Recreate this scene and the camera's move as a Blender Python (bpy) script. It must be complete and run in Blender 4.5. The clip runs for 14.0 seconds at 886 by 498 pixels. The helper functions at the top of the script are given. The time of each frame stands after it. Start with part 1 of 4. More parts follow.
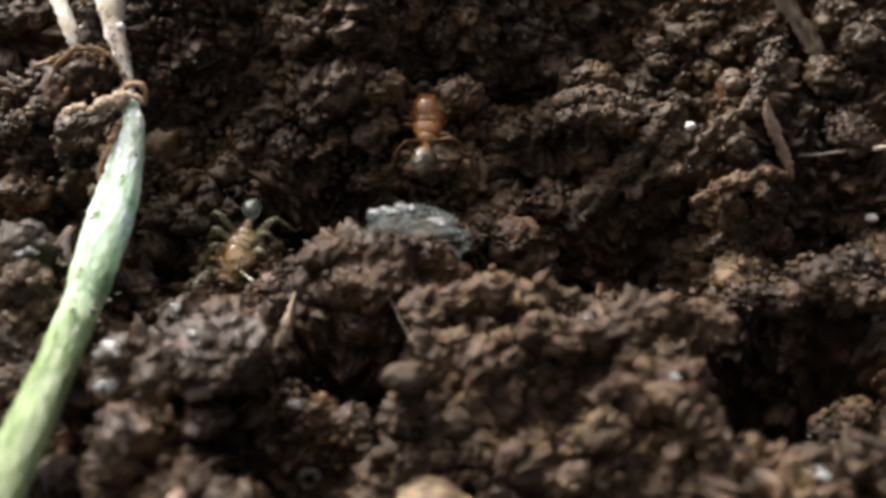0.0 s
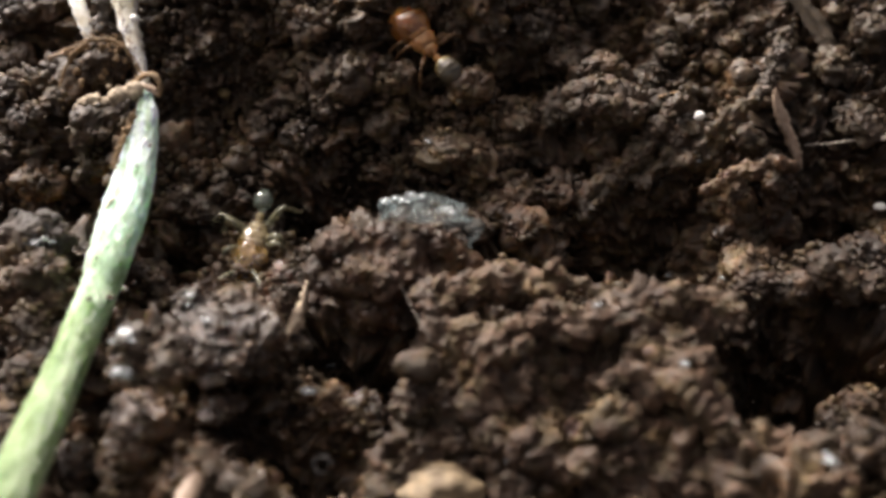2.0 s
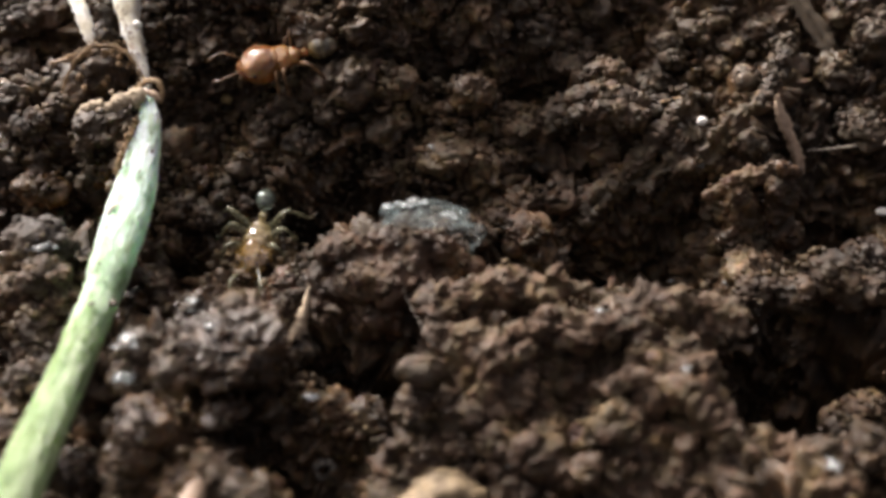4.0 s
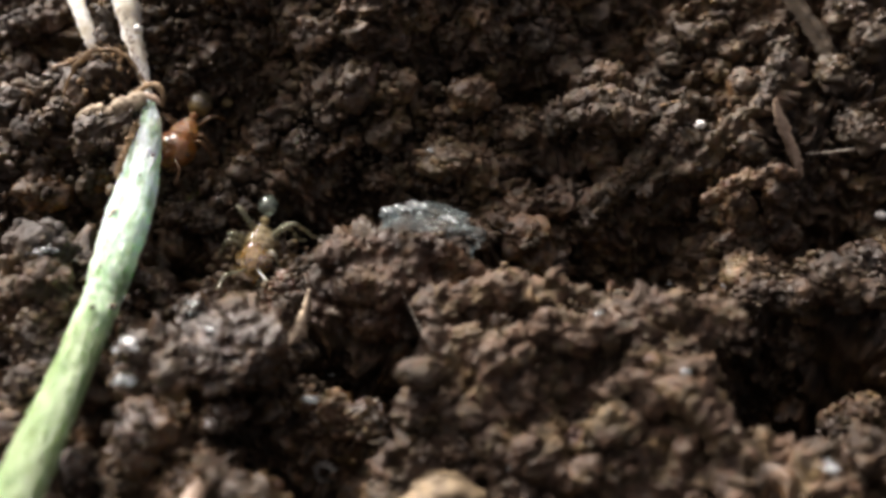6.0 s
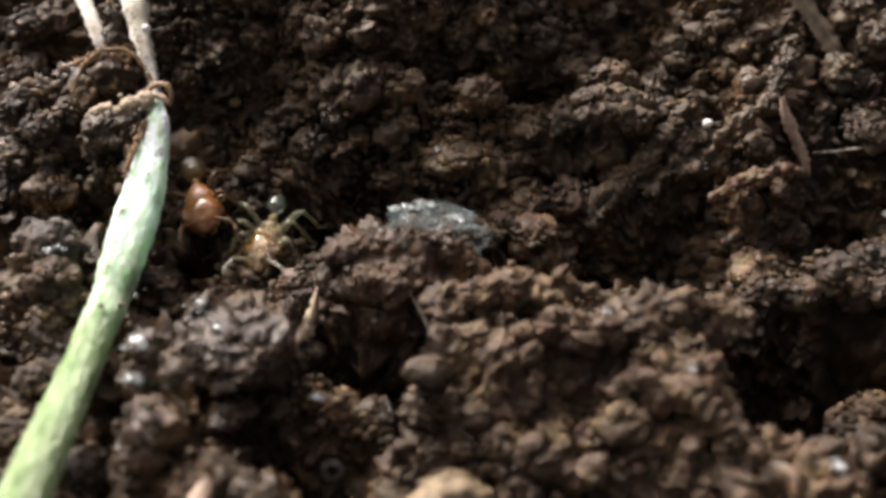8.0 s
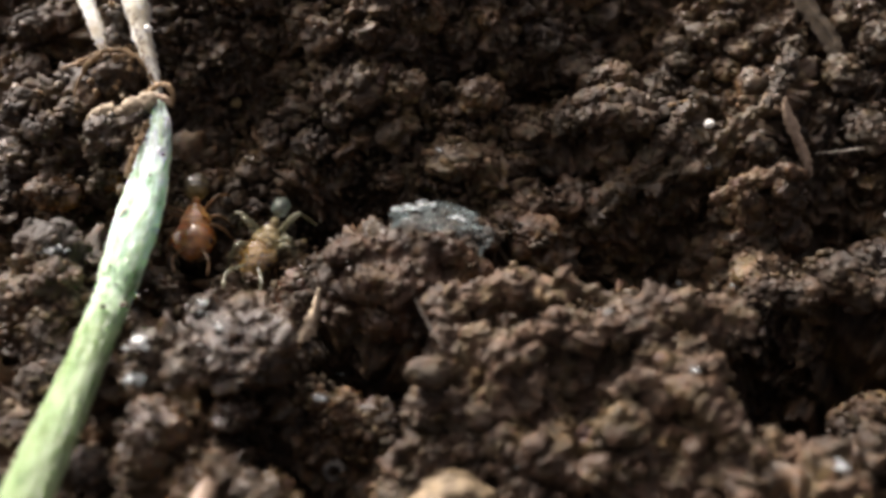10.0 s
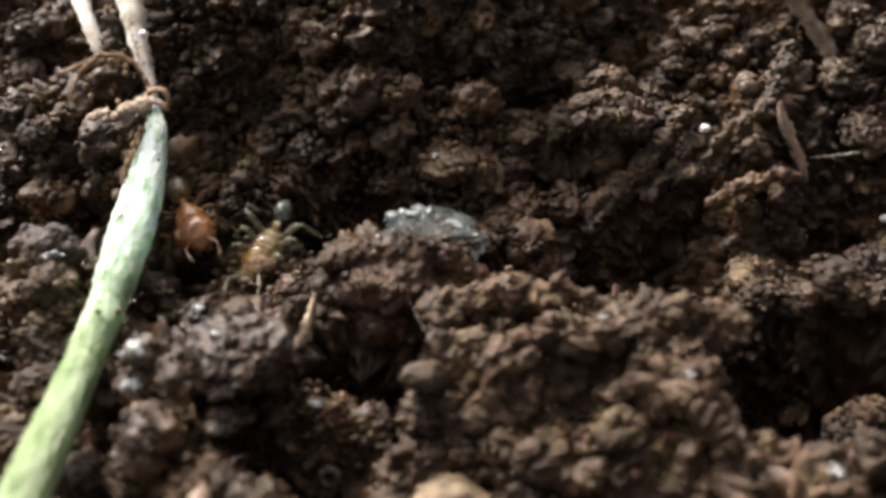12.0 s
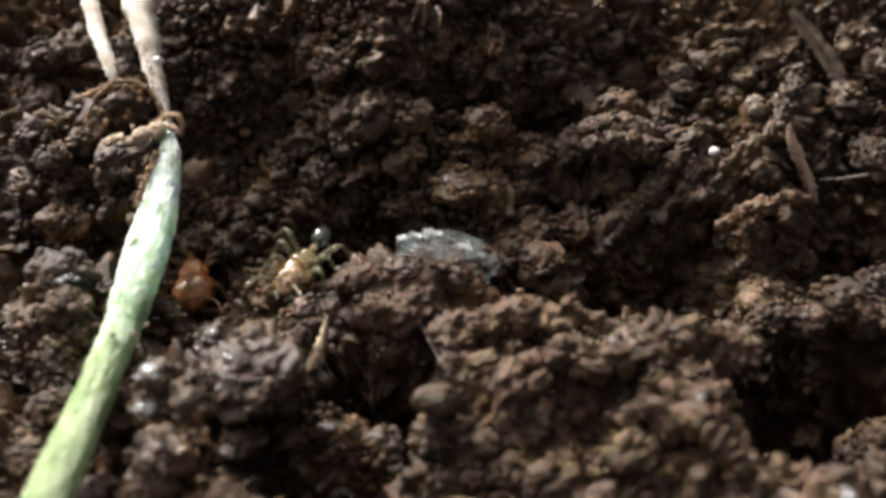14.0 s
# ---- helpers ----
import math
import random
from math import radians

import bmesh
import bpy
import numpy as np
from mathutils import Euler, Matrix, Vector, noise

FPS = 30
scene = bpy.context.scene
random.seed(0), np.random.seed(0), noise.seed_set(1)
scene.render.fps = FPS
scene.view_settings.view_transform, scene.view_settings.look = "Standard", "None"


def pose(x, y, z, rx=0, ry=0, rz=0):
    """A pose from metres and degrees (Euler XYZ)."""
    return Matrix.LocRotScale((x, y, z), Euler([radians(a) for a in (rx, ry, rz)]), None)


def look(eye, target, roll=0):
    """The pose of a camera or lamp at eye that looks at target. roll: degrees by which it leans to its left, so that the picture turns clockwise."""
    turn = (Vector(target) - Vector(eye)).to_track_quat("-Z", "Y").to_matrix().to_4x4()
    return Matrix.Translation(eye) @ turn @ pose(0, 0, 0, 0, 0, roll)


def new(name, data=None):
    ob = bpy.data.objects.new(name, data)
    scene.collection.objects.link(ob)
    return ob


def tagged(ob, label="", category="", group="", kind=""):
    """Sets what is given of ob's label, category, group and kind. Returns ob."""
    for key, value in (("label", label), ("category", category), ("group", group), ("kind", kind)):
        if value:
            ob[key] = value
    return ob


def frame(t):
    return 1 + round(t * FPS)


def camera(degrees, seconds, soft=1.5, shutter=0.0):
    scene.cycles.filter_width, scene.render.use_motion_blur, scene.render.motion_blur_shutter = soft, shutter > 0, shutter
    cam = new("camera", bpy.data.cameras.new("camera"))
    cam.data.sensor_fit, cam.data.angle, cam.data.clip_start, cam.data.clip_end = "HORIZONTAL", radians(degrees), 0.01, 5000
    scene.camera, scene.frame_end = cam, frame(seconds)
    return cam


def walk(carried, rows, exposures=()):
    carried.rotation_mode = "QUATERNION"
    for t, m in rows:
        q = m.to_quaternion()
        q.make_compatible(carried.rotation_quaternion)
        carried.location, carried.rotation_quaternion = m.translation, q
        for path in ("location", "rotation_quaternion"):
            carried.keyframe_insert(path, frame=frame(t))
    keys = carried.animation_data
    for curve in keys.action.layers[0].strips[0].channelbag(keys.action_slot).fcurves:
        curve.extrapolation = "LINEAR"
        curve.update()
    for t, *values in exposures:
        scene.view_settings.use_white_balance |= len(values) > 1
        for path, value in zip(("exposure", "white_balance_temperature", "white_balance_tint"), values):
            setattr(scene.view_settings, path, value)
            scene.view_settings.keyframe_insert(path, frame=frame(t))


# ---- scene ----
cam = camera(45, 14.0, soft=3.5)
cam.data.dof.use_dof, cam.data.dof.focus_distance, cam.data.dof.aperture_fstop = True, 0.0458, 37
walk(cam, [
    (0, look((0.00004, -0.03363, 0.02850), (0.00059, 0.00068, -0.00014), 0.672)),
    (0.5, look((0.00011, -0.03365, 0.02851), (0.00056, 0.00068, -0.00012), 0.572)),
    (1, look((0.00015, -0.03378, 0.02853), (0.00052, 0.00031, -0.00038), 0.476)),
    (1.5, look((0.00005, -0.03405, 0.02869), (0.00026, -0.00011, -0.00039), 0.307)),
    (2, look((-0.00000, -0.03401, 0.02870), (0.00014, 0.00007, -0.00023), 0.205)),
    (2.5, look((-0.00003, -0.03403, 0.02868), (-0.00009, 0.00014, -0.00015), 0.006)),
    (3, look((-0.00006, -0.03401, 0.02868), (-0.00008, 0.00018, -0.00010), 0.031)),
    (5.5, look((0.00006, -0.03410, 0.02874), (0.00015, 0.00021, 0.00008), 0.073)),
    (6, look((0.00002, -0.03414, 0.02877), (0.00006, 0.00019, 0.00014), 0.029)),
    (6.5, look((-0.00000, -0.03420, 0.02870), (-0.00000, 0.00004, -0.00003), 0.000)),
    (7, look((0.00001, -0.03426, 0.02871), (-0.00005, 0.00006, 0.00008), -0.083)),
    (7.5, look((-0.00003, -0.03429, 0.02874), (-0.00025, 0.00005, 0.00012), -0.239)),
    (8, look((-0.00002, -0.03425, 0.02876), (-0.00024, 0.00010, 0.00015), -0.258)),
    (10.5, look((-0.00006, -0.03425, 0.02872), (-0.00034, 0.00014, 0.00016), -0.340)),
    (11, look((-0.00004, -0.03424, 0.02869), (-0.00033, 0.00016, 0.00015), -0.360)),
    (11.5, look((-0.00005, -0.03427, 0.02873), (-0.00029, 0.00013, 0.00019), -0.276)),
    (12, look((0.00005, -0.03423, 0.02877), (-0.00014, 0.00024, 0.00032), -0.297)),
    (12.5, look((0.00015, -0.03424, 0.02883), (0.00029, 0.00040, 0.00058), 0.069)),
    (13, look((0.00016, -0.03430, 0.02889), (0.00020, 0.00063, 0.00100), -0.085)),
    (13.5, look((0.00010, -0.03432, 0.02900), (-0.00014, 0.00073, 0.00126), -0.406)),
    (14, look((0.00003, -0.03436, 0.02911), (-0.00060, 0.00061, 0.00126), -0.876)),
], [(0, -0.64), (1.05, -0.64), (1.45, -0.48), (14, -0.48)])

# ---- light ----
world = bpy.data.worlds.new("daylight")
scene.world = world
world.use_nodes = True
sky = world.node_tree.nodes.new("ShaderNodeTexSky")
sky.sky_type, sky.sun_disc = "NISHITA", False
sky.sun_elevation, sky.sun_rotation = radians(40.5), radians(-36)
sky.air_density, sky.dust_density, sky.ozone_density = 0.05, 9.0, 0.0
world.node_tree.links.new(sky.outputs[0], world.node_tree.nodes["Background"].inputs[0])
world.node_tree.nodes["Background"].inputs[1].default_value = 0.60
sun = new("sun", bpy.data.lights.new("sun", "SUN"))
sun.data.energy, sun.data.angle, sun.data.color = 2.75, radians(9), (0.95, 0.94, 0.885)
sun.matrix_world = look((-0.44, 0.61, 0.64), (0, 0, 0))

# ---- materials ----
MM = 0.001


class Paint:
    """Small helper round a node material."""

    def __init__(self, name):
        self.mat = bpy.data.materials.new(name)
        self.mat.use_nodes = True
        self.nodes, self.links = self.mat.node_tree.nodes, self.mat.node_tree.links
        self.bsdf = self.nodes["Principled BSDF"]
        geo = self.nodes.new("ShaderNodeNewGeometry")
        big = self.nodes.new("ShaderNodeVectorMath")
        big.operation = "SCALE"
        big.inputs[3].default_value = 1000.0
        self.links.new(geo.outputs["Position"], big.inputs[0])
        self.geo, self.place = geo, big.outputs[0]

    def local(self, scale=1000.0):
        tex = self.nodes.new("ShaderNodeTexCoord")
        big = self.nodes.new("ShaderNodeVectorMath")
        big.operation = "SCALE"
        big.inputs[3].default_value = scale
        self.links.new(tex.outputs["Object"], big.inputs[0])
        self.place = big.outputs[0]
        return self

    def noise(self, scale, detail=4, rough=0.6, squeeze=None):
        n = self.nodes.new("ShaderNodeTexNoise")
        n.inputs["Scale"].default_value, n.inputs["Detail"].default_value = scale, detail
        n.inputs["Roughness"].default_value = rough
        place = self.place
        if squeeze:
            m = self.nodes.new("ShaderNodeVectorMath")
            m.operation = "MULTIPLY"
            m.inputs[1].default_value = squeeze
            self.links.new(place, m.inputs[0])
            place = m.outputs[0]
        self.links.new(place, n.inputs["Vector"])
        return n.outputs["Fac"]

    def ramp(self, fac, *stops):
        r = self.nodes.new("ShaderNodeValToRGB")
        while len(r.color_ramp.elements) < len(stops):
            r.color_ramp.elements.new(0.5)
        for e, (p, c) in zip(r.color_ramp.elements, stops):
            e.position, e.color = p, (*c, 1) if len(c) == 3 else c
        self.links.new(fac, r.inputs[0])
        return r.outputs[0]

    def mix(self, fac, a, b, mode="MIX"):
        m = self.nodes.new("ShaderNodeMix")
        m.data_type, m.blend_type = "RGBA", mode
        for socket, value in ((m.inputs[0], fac), (m.inputs[6], a), (m.inputs[7], b)):
            if isinstance(value, (int, float)):
                socket.default_value = value
            elif isinstance(value, tuple):
                socket.default_value = (*value, 1)
            else:
                self.links.new(value, socket)
        return m.outputs[2]

    def chance(self, island=False):
        if island:
            return self.geo.outputs["Random Per Island"]
        return self.nodes.new("ShaderNodeObjectInfo").outputs["Random"]

    def set(self, name, value):
        socket = self.bsdf.inputs[name]
        if hasattr(value, "is_output"):
            self.links.new(value, socket)
        else:
            socket.default_value = (*value, 1) if isinstance(value, tuple) and len(value) == 3 and socket.type == "RGBA" else value
        return self

    def bump(self, height, strength, distance):
        b = self.nodes.new("ShaderNodeBump")
        b.inputs["Strength"].default_value, b.inputs["Distance"].default_value = strength, distance
        self.links.new(height, b.inputs["Height"])
        self.links.new(b.outputs[0], self.bsdf.inputs["Normal"])
        return self


G3 = lambda v: (v, v, v)


def soil(name, tint=(1, 1, 1), wet=0.60, island=False, gloss=0.45, dull=0.0):
    p = Paint(name)
    broad = p.ramp(p.noise(0.28, 3), (0.36, (0.0246, 0.0164, 0.0093)), (0.5, (0.0436, 0.0300, 0.0177)), (0.64, (0.086, 0.062, 0.0378)))
    hue = p.ramp(p.noise(0.9, 3), (0.28, (0.9, 0.97, 0.98)), (0.40, (1.0, 0.98, 0.93)), (0.47, (1.14, 0.97, 0.9)), (0.55, (0.95, 1.05, 0.86)), (0.63, (1.2, 1.12, 0.76)), (0.72, (1.15, 0.93, 1.16)))
    fine = p.ramp(p.noise(1.9, 5, 0.68), (0.34, G3(0.5)), (0.47, G3(0.85)), (0.56, G3(1.2)), (0.66, G3(1.9)))
    own = p.ramp(p.chance(island), (0.0, (0.72, 0.70, 0.68)), (0.45, (1.0, 0.98, 0.95)), (0.8, (1.12, 1.03, 0.95)), (1.0, (1.28, 1.24, 1.18)))
    c = p.mix(1.0, p.mix(1.0, p.mix(1.0, p.mix(1.0, broad, hue, "MULTIPLY"), fine, "MULTIPLY"), own, "MULTIPLY"), tint, "MULTIPLY")
    p.set("Base Color", c)
    p.set("Roughness", p.ramp(p.noise(0.75, 5, 0.7), (wet - 0.18, G3(0.55 + dull)), (wet - 0.05, G3(0.38 + dull)), (wet + 0.02, G3(0.16 + dull))))
    p.set("Specular IOR Level", gloss)
    return p.bump(p.noise(3.4, 5, 0.65), 0.6, 0.00022).mat


SOIL = soil("dark_soil", (1.08, 1.03, 1.0))
CRUMB = soil("crumb_soil", (1.08, 1.08, 1.10), island=True, gloss=0.38, dull=0.04)
CLOD = soil("clod_soil", (1.01, 0.99, 0.96), gloss=0.4, dull=0.04)
RUST = soil("rusty_soil", (1.2, 1.0, 0.86))
WET = soil("wet_soil", (0.76, 0.65, 0.58), wet=0.46, gloss=0.42)
MOSSY = soil("mossy_soil", (2.1, 1.6, 0.75))
TAN = soil("tan_crust", (2.3, 1.95, 1.5))
MOUND = soil("dry_mound_soil", (1.12, 1.14, 1.36), gloss=0.32, dull=0.10)
BEIGE = soil("beige_soil", (1.1, 1.1, 0.98))
# darker soil copy: shade beside stalk and hollow is put into its colour
SHADED = soil("shaded_soil", (0.53, 0.47, 0.45), gloss=0.35, dull=0.08)
PINKISH = soil("pinkish_soil", (0.98, 0.84, 0.84), gloss=0.35, dull=0.08)
PURPLE = soil("purplish_soil", (1.25, 0.92, 1.05), wet=0.5)
GREY = soil("grey_soil", (1.35, 1.45, 1.5))


def plain(name, dark, light, rough=0.5, scale=3.0, bump=0.3, squeeze=None, deep=0.00008, **more):
    p = Paint(name).local()
    p.set("Base Color", p.ramp(p.noise(scale, 5, 0.65, squeeze), (0.3, dark), (0.7, light)))
    p.set("Roughness", rough)
    for key, value in more.items():
        p.set(key.replace("_", " "), value)
    return p.bump(p.noise(scale * 3, 4, 0.7, squeeze), bump, deep).mat


PALE_STONE = plain("pale_stone", (0.06, 0.042, 0.024), (0.34, 0.26, 0.155), 0.7, 1.6, 0.6)
QUARTZ = plain("white_quartz", (0.65, 0.65, 0.62), (0.9, 0.9, 0.88), 0.3)
YELLOW_GRAIN = plain("yellow_grain", (0.12, 0.085, 0.03), (0.30, 0.22, 0.10), 0.6)
PINK = plain("pink_flake", (0.20, 0.14, 0.10), (0.42, 0.32, 0.24), 0.5)
CRUST = plain("dry_crust", (0.10, 0.07, 0.04), (0.52, 0.43, 0.31), 0.75, 2.2, 0.8)
PALE_STRAW = plain("pale_straw", (0.28, 0.21, 0.14), (0.74, 0.62, 0.46), 0.5, 2.0, 0.4)
STRAW = plain("dry_straw", (0.22, 0.15, 0.10), (0.60, 0.46, 0.34), 0.5, 2.0, 0.4)
FINE_HAIR = plain("fine_root_hair", (0.07, 0.06, 0.05), (0.16, 0.14, 0.12), 0.5, 2.0, 0.1)
HAIR = plain("root_hair", (0.30, 0.26, 0.21), (0.55, 0.49, 0.41), 0.4, 2.0, 0.1)
BARK = plain("brown_sheath", (0.07, 0.045, 0.02), (0.34, 0.22, 0.11), 0.7, 2.5, 0.6)
TWIG = plain("rotten_twig", (0.024, 0.017, 0.010), (0.10, 0.07, 0.04), 0.85, 2.6, 0.9, deep=0.0002)
HEAD = plain("orange_head_shell", (0.10, 0.030, 0.004), (0.36, 0.145, 0.016), 0.42, 1.8, 0.8, deep=0.00015, Coat_Weight=1.0, Coat_Roughness=0.14, Coat_IOR=1.6, Specular_IOR_Level=0.4, Subsurface_Weight=0.5, Subsurface_Radius=(1.0, 0.35, 0.1), Subsurface_Scale=0.0008)
THORAX = plain("amber_shell", (0.16, 0.065, 0.014), (0.44, 0.21, 0.055), 0.36, 3.0, 0.7, Coat_Weight=0.5, Coat_Roughness=0.2, Subsurface_Weight=0.4, Subsurface_Radius=(1.0, 0.45, 0.12), Subsurface_Scale=0.0006)


def gaster_paint():
    p = Paint("banded_gaster_shell").local()
    sep = p.nodes.new("ShaderNodeSeparateXYZ")
    p.links.new(p.place, sep.inputs[0])
    along = p.nodes.new("ShaderNodeMapRange")
    along.inputs[1].default_value, along.inputs[2].default_value = -2.3, -0.75
    p.links.new(sep.outputs[0], along.inputs[0])
    band = p.ramp(along.outputs[0], (0.0, (0.05, 0.04, 0.02)), (0.28, (0.09, 0.07, 0.03)), (0.33, (0.035, 0.03, 0.015)), (0.56, (0.11, 0.085, 0.035)), (0.62, (0.05, 0.04, 0.018)), (0.85, (0.26, 0.19, 0.06)))
    p.set("Base Color", p.mix(1.0, band, p.ramp(p.noise(2.5), (0.35, G3(0.6)), (0.65, G3(1.2))), "MULTIPLY"))
    p.set("Roughness", 0.42).set("Coat Weight", 0.8).set("Coat Roughness", 0.08).set("Transmission Weight", 0.25)
    return p.bump(p.noise(5.0), 0.8, 0.0001).mat


GASTER = gaster_paint()
LIMB = plain("amber_limb", (0.05, 0.024, 0.009), (0.16, 0.085, 0.032), 0.4, 2.0, 0.05, Alpha=0.85)
GLASSY_LIMB = plain("pale_limb", (0.10, 0.10, 0.06), (0.32, 0.31, 0.20), 0.3, 2.0, 0.4, Alpha=0.55, Coat_Weight=1.0, Coat_Roughness=0.15)
GOLD = plain("golden_shell", (0.20, 0.10, 0.012), (0.75, 0.46, 0.11), 0.2, 3.4, 1.0, deep=0.00035, Transmission_Weight=0.4, Alpha=0.92, Coat_IOR=1.7, Coat_Weight=1.0, Coat_Roughness=0.1)
PALE_GOLD = plain("pale_golden_shell", (0.22, 0.15, 0.045), (0.70, 0.56, 0.26), 0.25, 3.0, 1.0, deep=0.0003, Transmission_Weight=0.35, Alpha=0.88, Coat_Weight=1.0, Coat_Roughness=0.12)
GREENISH = plain("greenish_gaster_shell", (0.13, 0.18, 0.14), (0.42, 0.50, 0.42), 0.08, 1.6, 0.3, Transmission_Weight=0.8, Coat_Weight=1.0, Coat_Roughness=0.05)
SHELL = plain("dark_wet_shell", (0.02, 0.017, 0.015), (0.10, 0.09, 0.08), 0.25, 4.0, 0.8)
EYE = plain("black_eye", (0.01, 0.01, 0.01), (0.03, 0.02, 0.02), 0.15)


def stalk_paint():
    p = Paint("pale_green_stalk")
    sep = p.nodes.new("ShaderNodeSeparateXYZ")
    p.links.new(p.place, sep.inputs[0])
    along = p.nodes.new("ShaderNodeMapRange")
    along.inputs[1].default_value, along.inputs[2].default_value = -14.0, 4.0
    p.links.new(sep.outputs[1], along.inputs[0])
    hue = p.ramp(along.outputs[0], (0.0, (0.27, 0.375, 0.20)), (0.42, (0.34, 0.475, 0.28)), (0.60, (0.54, 0.76, 0.61)), (0.75, (0.65, 0.93, 0.86)), (1.0, (0.70, 0.95, 0.92)))
    streak = p.ramp(p.noise(1.3, 5, 0.65, (2.2, 0.5, 1.0)), (0.33, (0.55, 0.62, 0.58)), (0.45, (0.86, 0.89, 0.84)), (0.54, (1, 1, 1)))
    rib = p.ramp(p.noise(1.0, 4, 0.6, (2.6, 0.6, 1.6)), (0.36, (0.62, 0.68, 0.48)), (0.5, (1.0, 1.0, 0.96)), (0.62, (1.22, 1.16, 1.18)))
    p.set("Base Color", p.mix(1.0, p.mix(1.0, hue, streak, "MULTIPLY"), rib, "MULTIPLY"))
    p.set("Roughness", 0.42)
    p.set("Subsurface Weight", 0.8).set("Subsurface Radius", (0.9, 1.0, 0.7)).set("Subsurface Scale", 0.0016)
    return p.bump(p.noise(1.7, 4, 0.6, (2.4, 0.7, 1.5)), 1.0, 0.0011).mat


STALK = stalk_paint()
DRY_STALK = plain("dry_stalk", (0.50, 0.45, 0.33), (0.95, 0.95, 0.88), 0.55, 1.4, 0.5, Subsurface_Weight=0.7, Subsurface_Radius=(1.0, 0.9, 0.7), Subsurface_Scale=0.0012)


def film_paint():
    p = Paint("water_film")
    p.set("Base Color", p.ramp(p.noise(1.0, 4), (0.35, (0.08, 0.095, 0.095)), (0.65, (0.28, 0.35, 0.36))))
    p.set("Roughness", 0.12).set("IOR", 1.33).set("Specular IOR Level", 1.0)
    p.set("Alpha", p.ramp(p.noise(0.8, 5, 0.65), (0.36, G3(0.04)), (0.48, G3(0.22)), (0.62, G3(0.55))))
    return p.bump(p.noise(2.2, 5, 0.65), 1.0, 0.0005).mat


def drop_paint():
    p = Paint("water_drop")
    p.set("Base Color", (0.80, 0.86, 0.88)).set("Roughness", 0.15).set("IOR", 1.4).set("Transmission Weight", 0.8).set("Specular IOR Level", 1.0)
    return p.bump(p.noise(4.0, 3, 0.5), 0.4, 0.0002).mat


FILM, DROP = film_paint(), drop_paint()

# ---- shape helpers ----


def ball(level):
    bm = bmesh.new()
    bmesh.ops.create_icosphere(bm, subdivisions=level, radius=1.0)
    v = np.array([p.co[:] for p in bm.verts])
    f = np.array([[p.index for p in face.verts] for face in bm.faces])
    bm.free()
    return v / np.linalg.norm(v, axis=1)[:, None], f


BALLS = {k: ball(k) for k in (1, 2, 3, 4, 5, 6)}


def mesh_of(name, verts, faces, material, smooth=True):
    me = bpy.data.meshes.new(name)
    me.from_pydata(verts.tolist() if hasattr(verts, "tolist") else verts, [], faces.tolist() if hasattr(faces, "tolist") else faces)
    me.materials.append(material)
    if smooth:
        me.polygons.foreach_set("use_smooth", [True] * len(me.polygons))
    me.update()
    return me


def part(name, me, parent, label=""):
    ob = new(name, me)
    ob.parent = parent
    return tagged(ob, label)


def knobs(v, rng, count, reach, height):
    """Rounded bumps over a unit ball."""
    c = rng.normal(size=(count, 3))
    c /= np.linalg.norm(c, axis=1)[:, None]
    size = reach * np.clip(np.exp(rng.normal(-0.1, 0.45, count)), 0.35, 1.9)
    out = np.zeros(len(v))
    for k in range(0, count, 64):
        d = np.arccos(np.clip(v @ c[k:k + 64].T, -1, 1)) / size[k:k + 64]
        out = np.maximum(out, (np.clip(1 - d * d, 0, 1) ** 0.85 * size[k:k + 64]).max(1))
    return out * height


def waves(v, rng, scale):
    """Cheap smooth noise from a few sines."""
    out = np.zeros(len(v))
    for k in range(6):
        w = rng.normal(size=3) * scale
        out += np.sin(v @ w + rng.uniform(0, 6.28))
    return out / 6


def facets(v, rng, count, depth):
    """Planes that cut a unit ball into a blocky crumb."""
    n = rng.normal(size=(count, 3))
    n /= np.linalg.norm(n, axis=1)[:, None]
    return np.minimum(1.0, (depth * rng.uniform(0.85, 1.2, count) / np.maximum(v @ n.T, 1e-3)).min(1))


def lump(seed, level, big=14, small=160, rough=1.0):
    rng = np.random.default_rng(seed)
    v, f = BALLS[level]
    r = 0.78 + 0.20 * waves(v, rng, 1.7) + 0.10 * waves(v, rng, 4.0)
    u = v + 0.15 * np.sin(2.9 * v[:, [1, 2, 0]] + rng.uniform(0, 6, 3)) + 0.09 * np.sin(7.3 * v[:, [2, 0, 1]] + rng.uniform(0, 6, 3)) + 0.035 * np.sin(23.0 * v[:, [1, 2, 0]] + rng.uniform(0, 6, 3))
    u /= np.linalg.norm(u, axis=1)[:, None]
    if level > 2:
        r = 0.55 + 0.45 * r * facets(u, rng, 5, 1.1) if level < 6 else 0.6 + 0.4 * r
        patchy = np.clip(0.75 + 0.9 * waves(v, rng, 3.0), 0.25, 1.3)
        r = r + rough * (knobs(u, rng, big, 0.5, 0.6) + patchy * knobs(u, rng, small, 0.23 if level < 6 else 0.17, 0.9 if level < 6 else 1.25) + 0.12 * np.abs(waves(v, rng, 10.0)) + 0.07 * np.abs(waves(v, rng, 22.0)))
    else:
        r = r + 0.45 * waves(v, rng, 4.0) + 0.13 * rng.normal(size=len(v))
    if level >= 4:
        r = r + rough * ((1.5 - patchy) * knobs(u, rng, 500 if level < 6 else 1600, 0.10 if level < 6 else 0.06, 0.5) - 0.05 * np.clip(waves(v, rng, 9.0), 0.15, 1))
    r = r / np.percentile(r, 85)
    return v * r[:, None], f


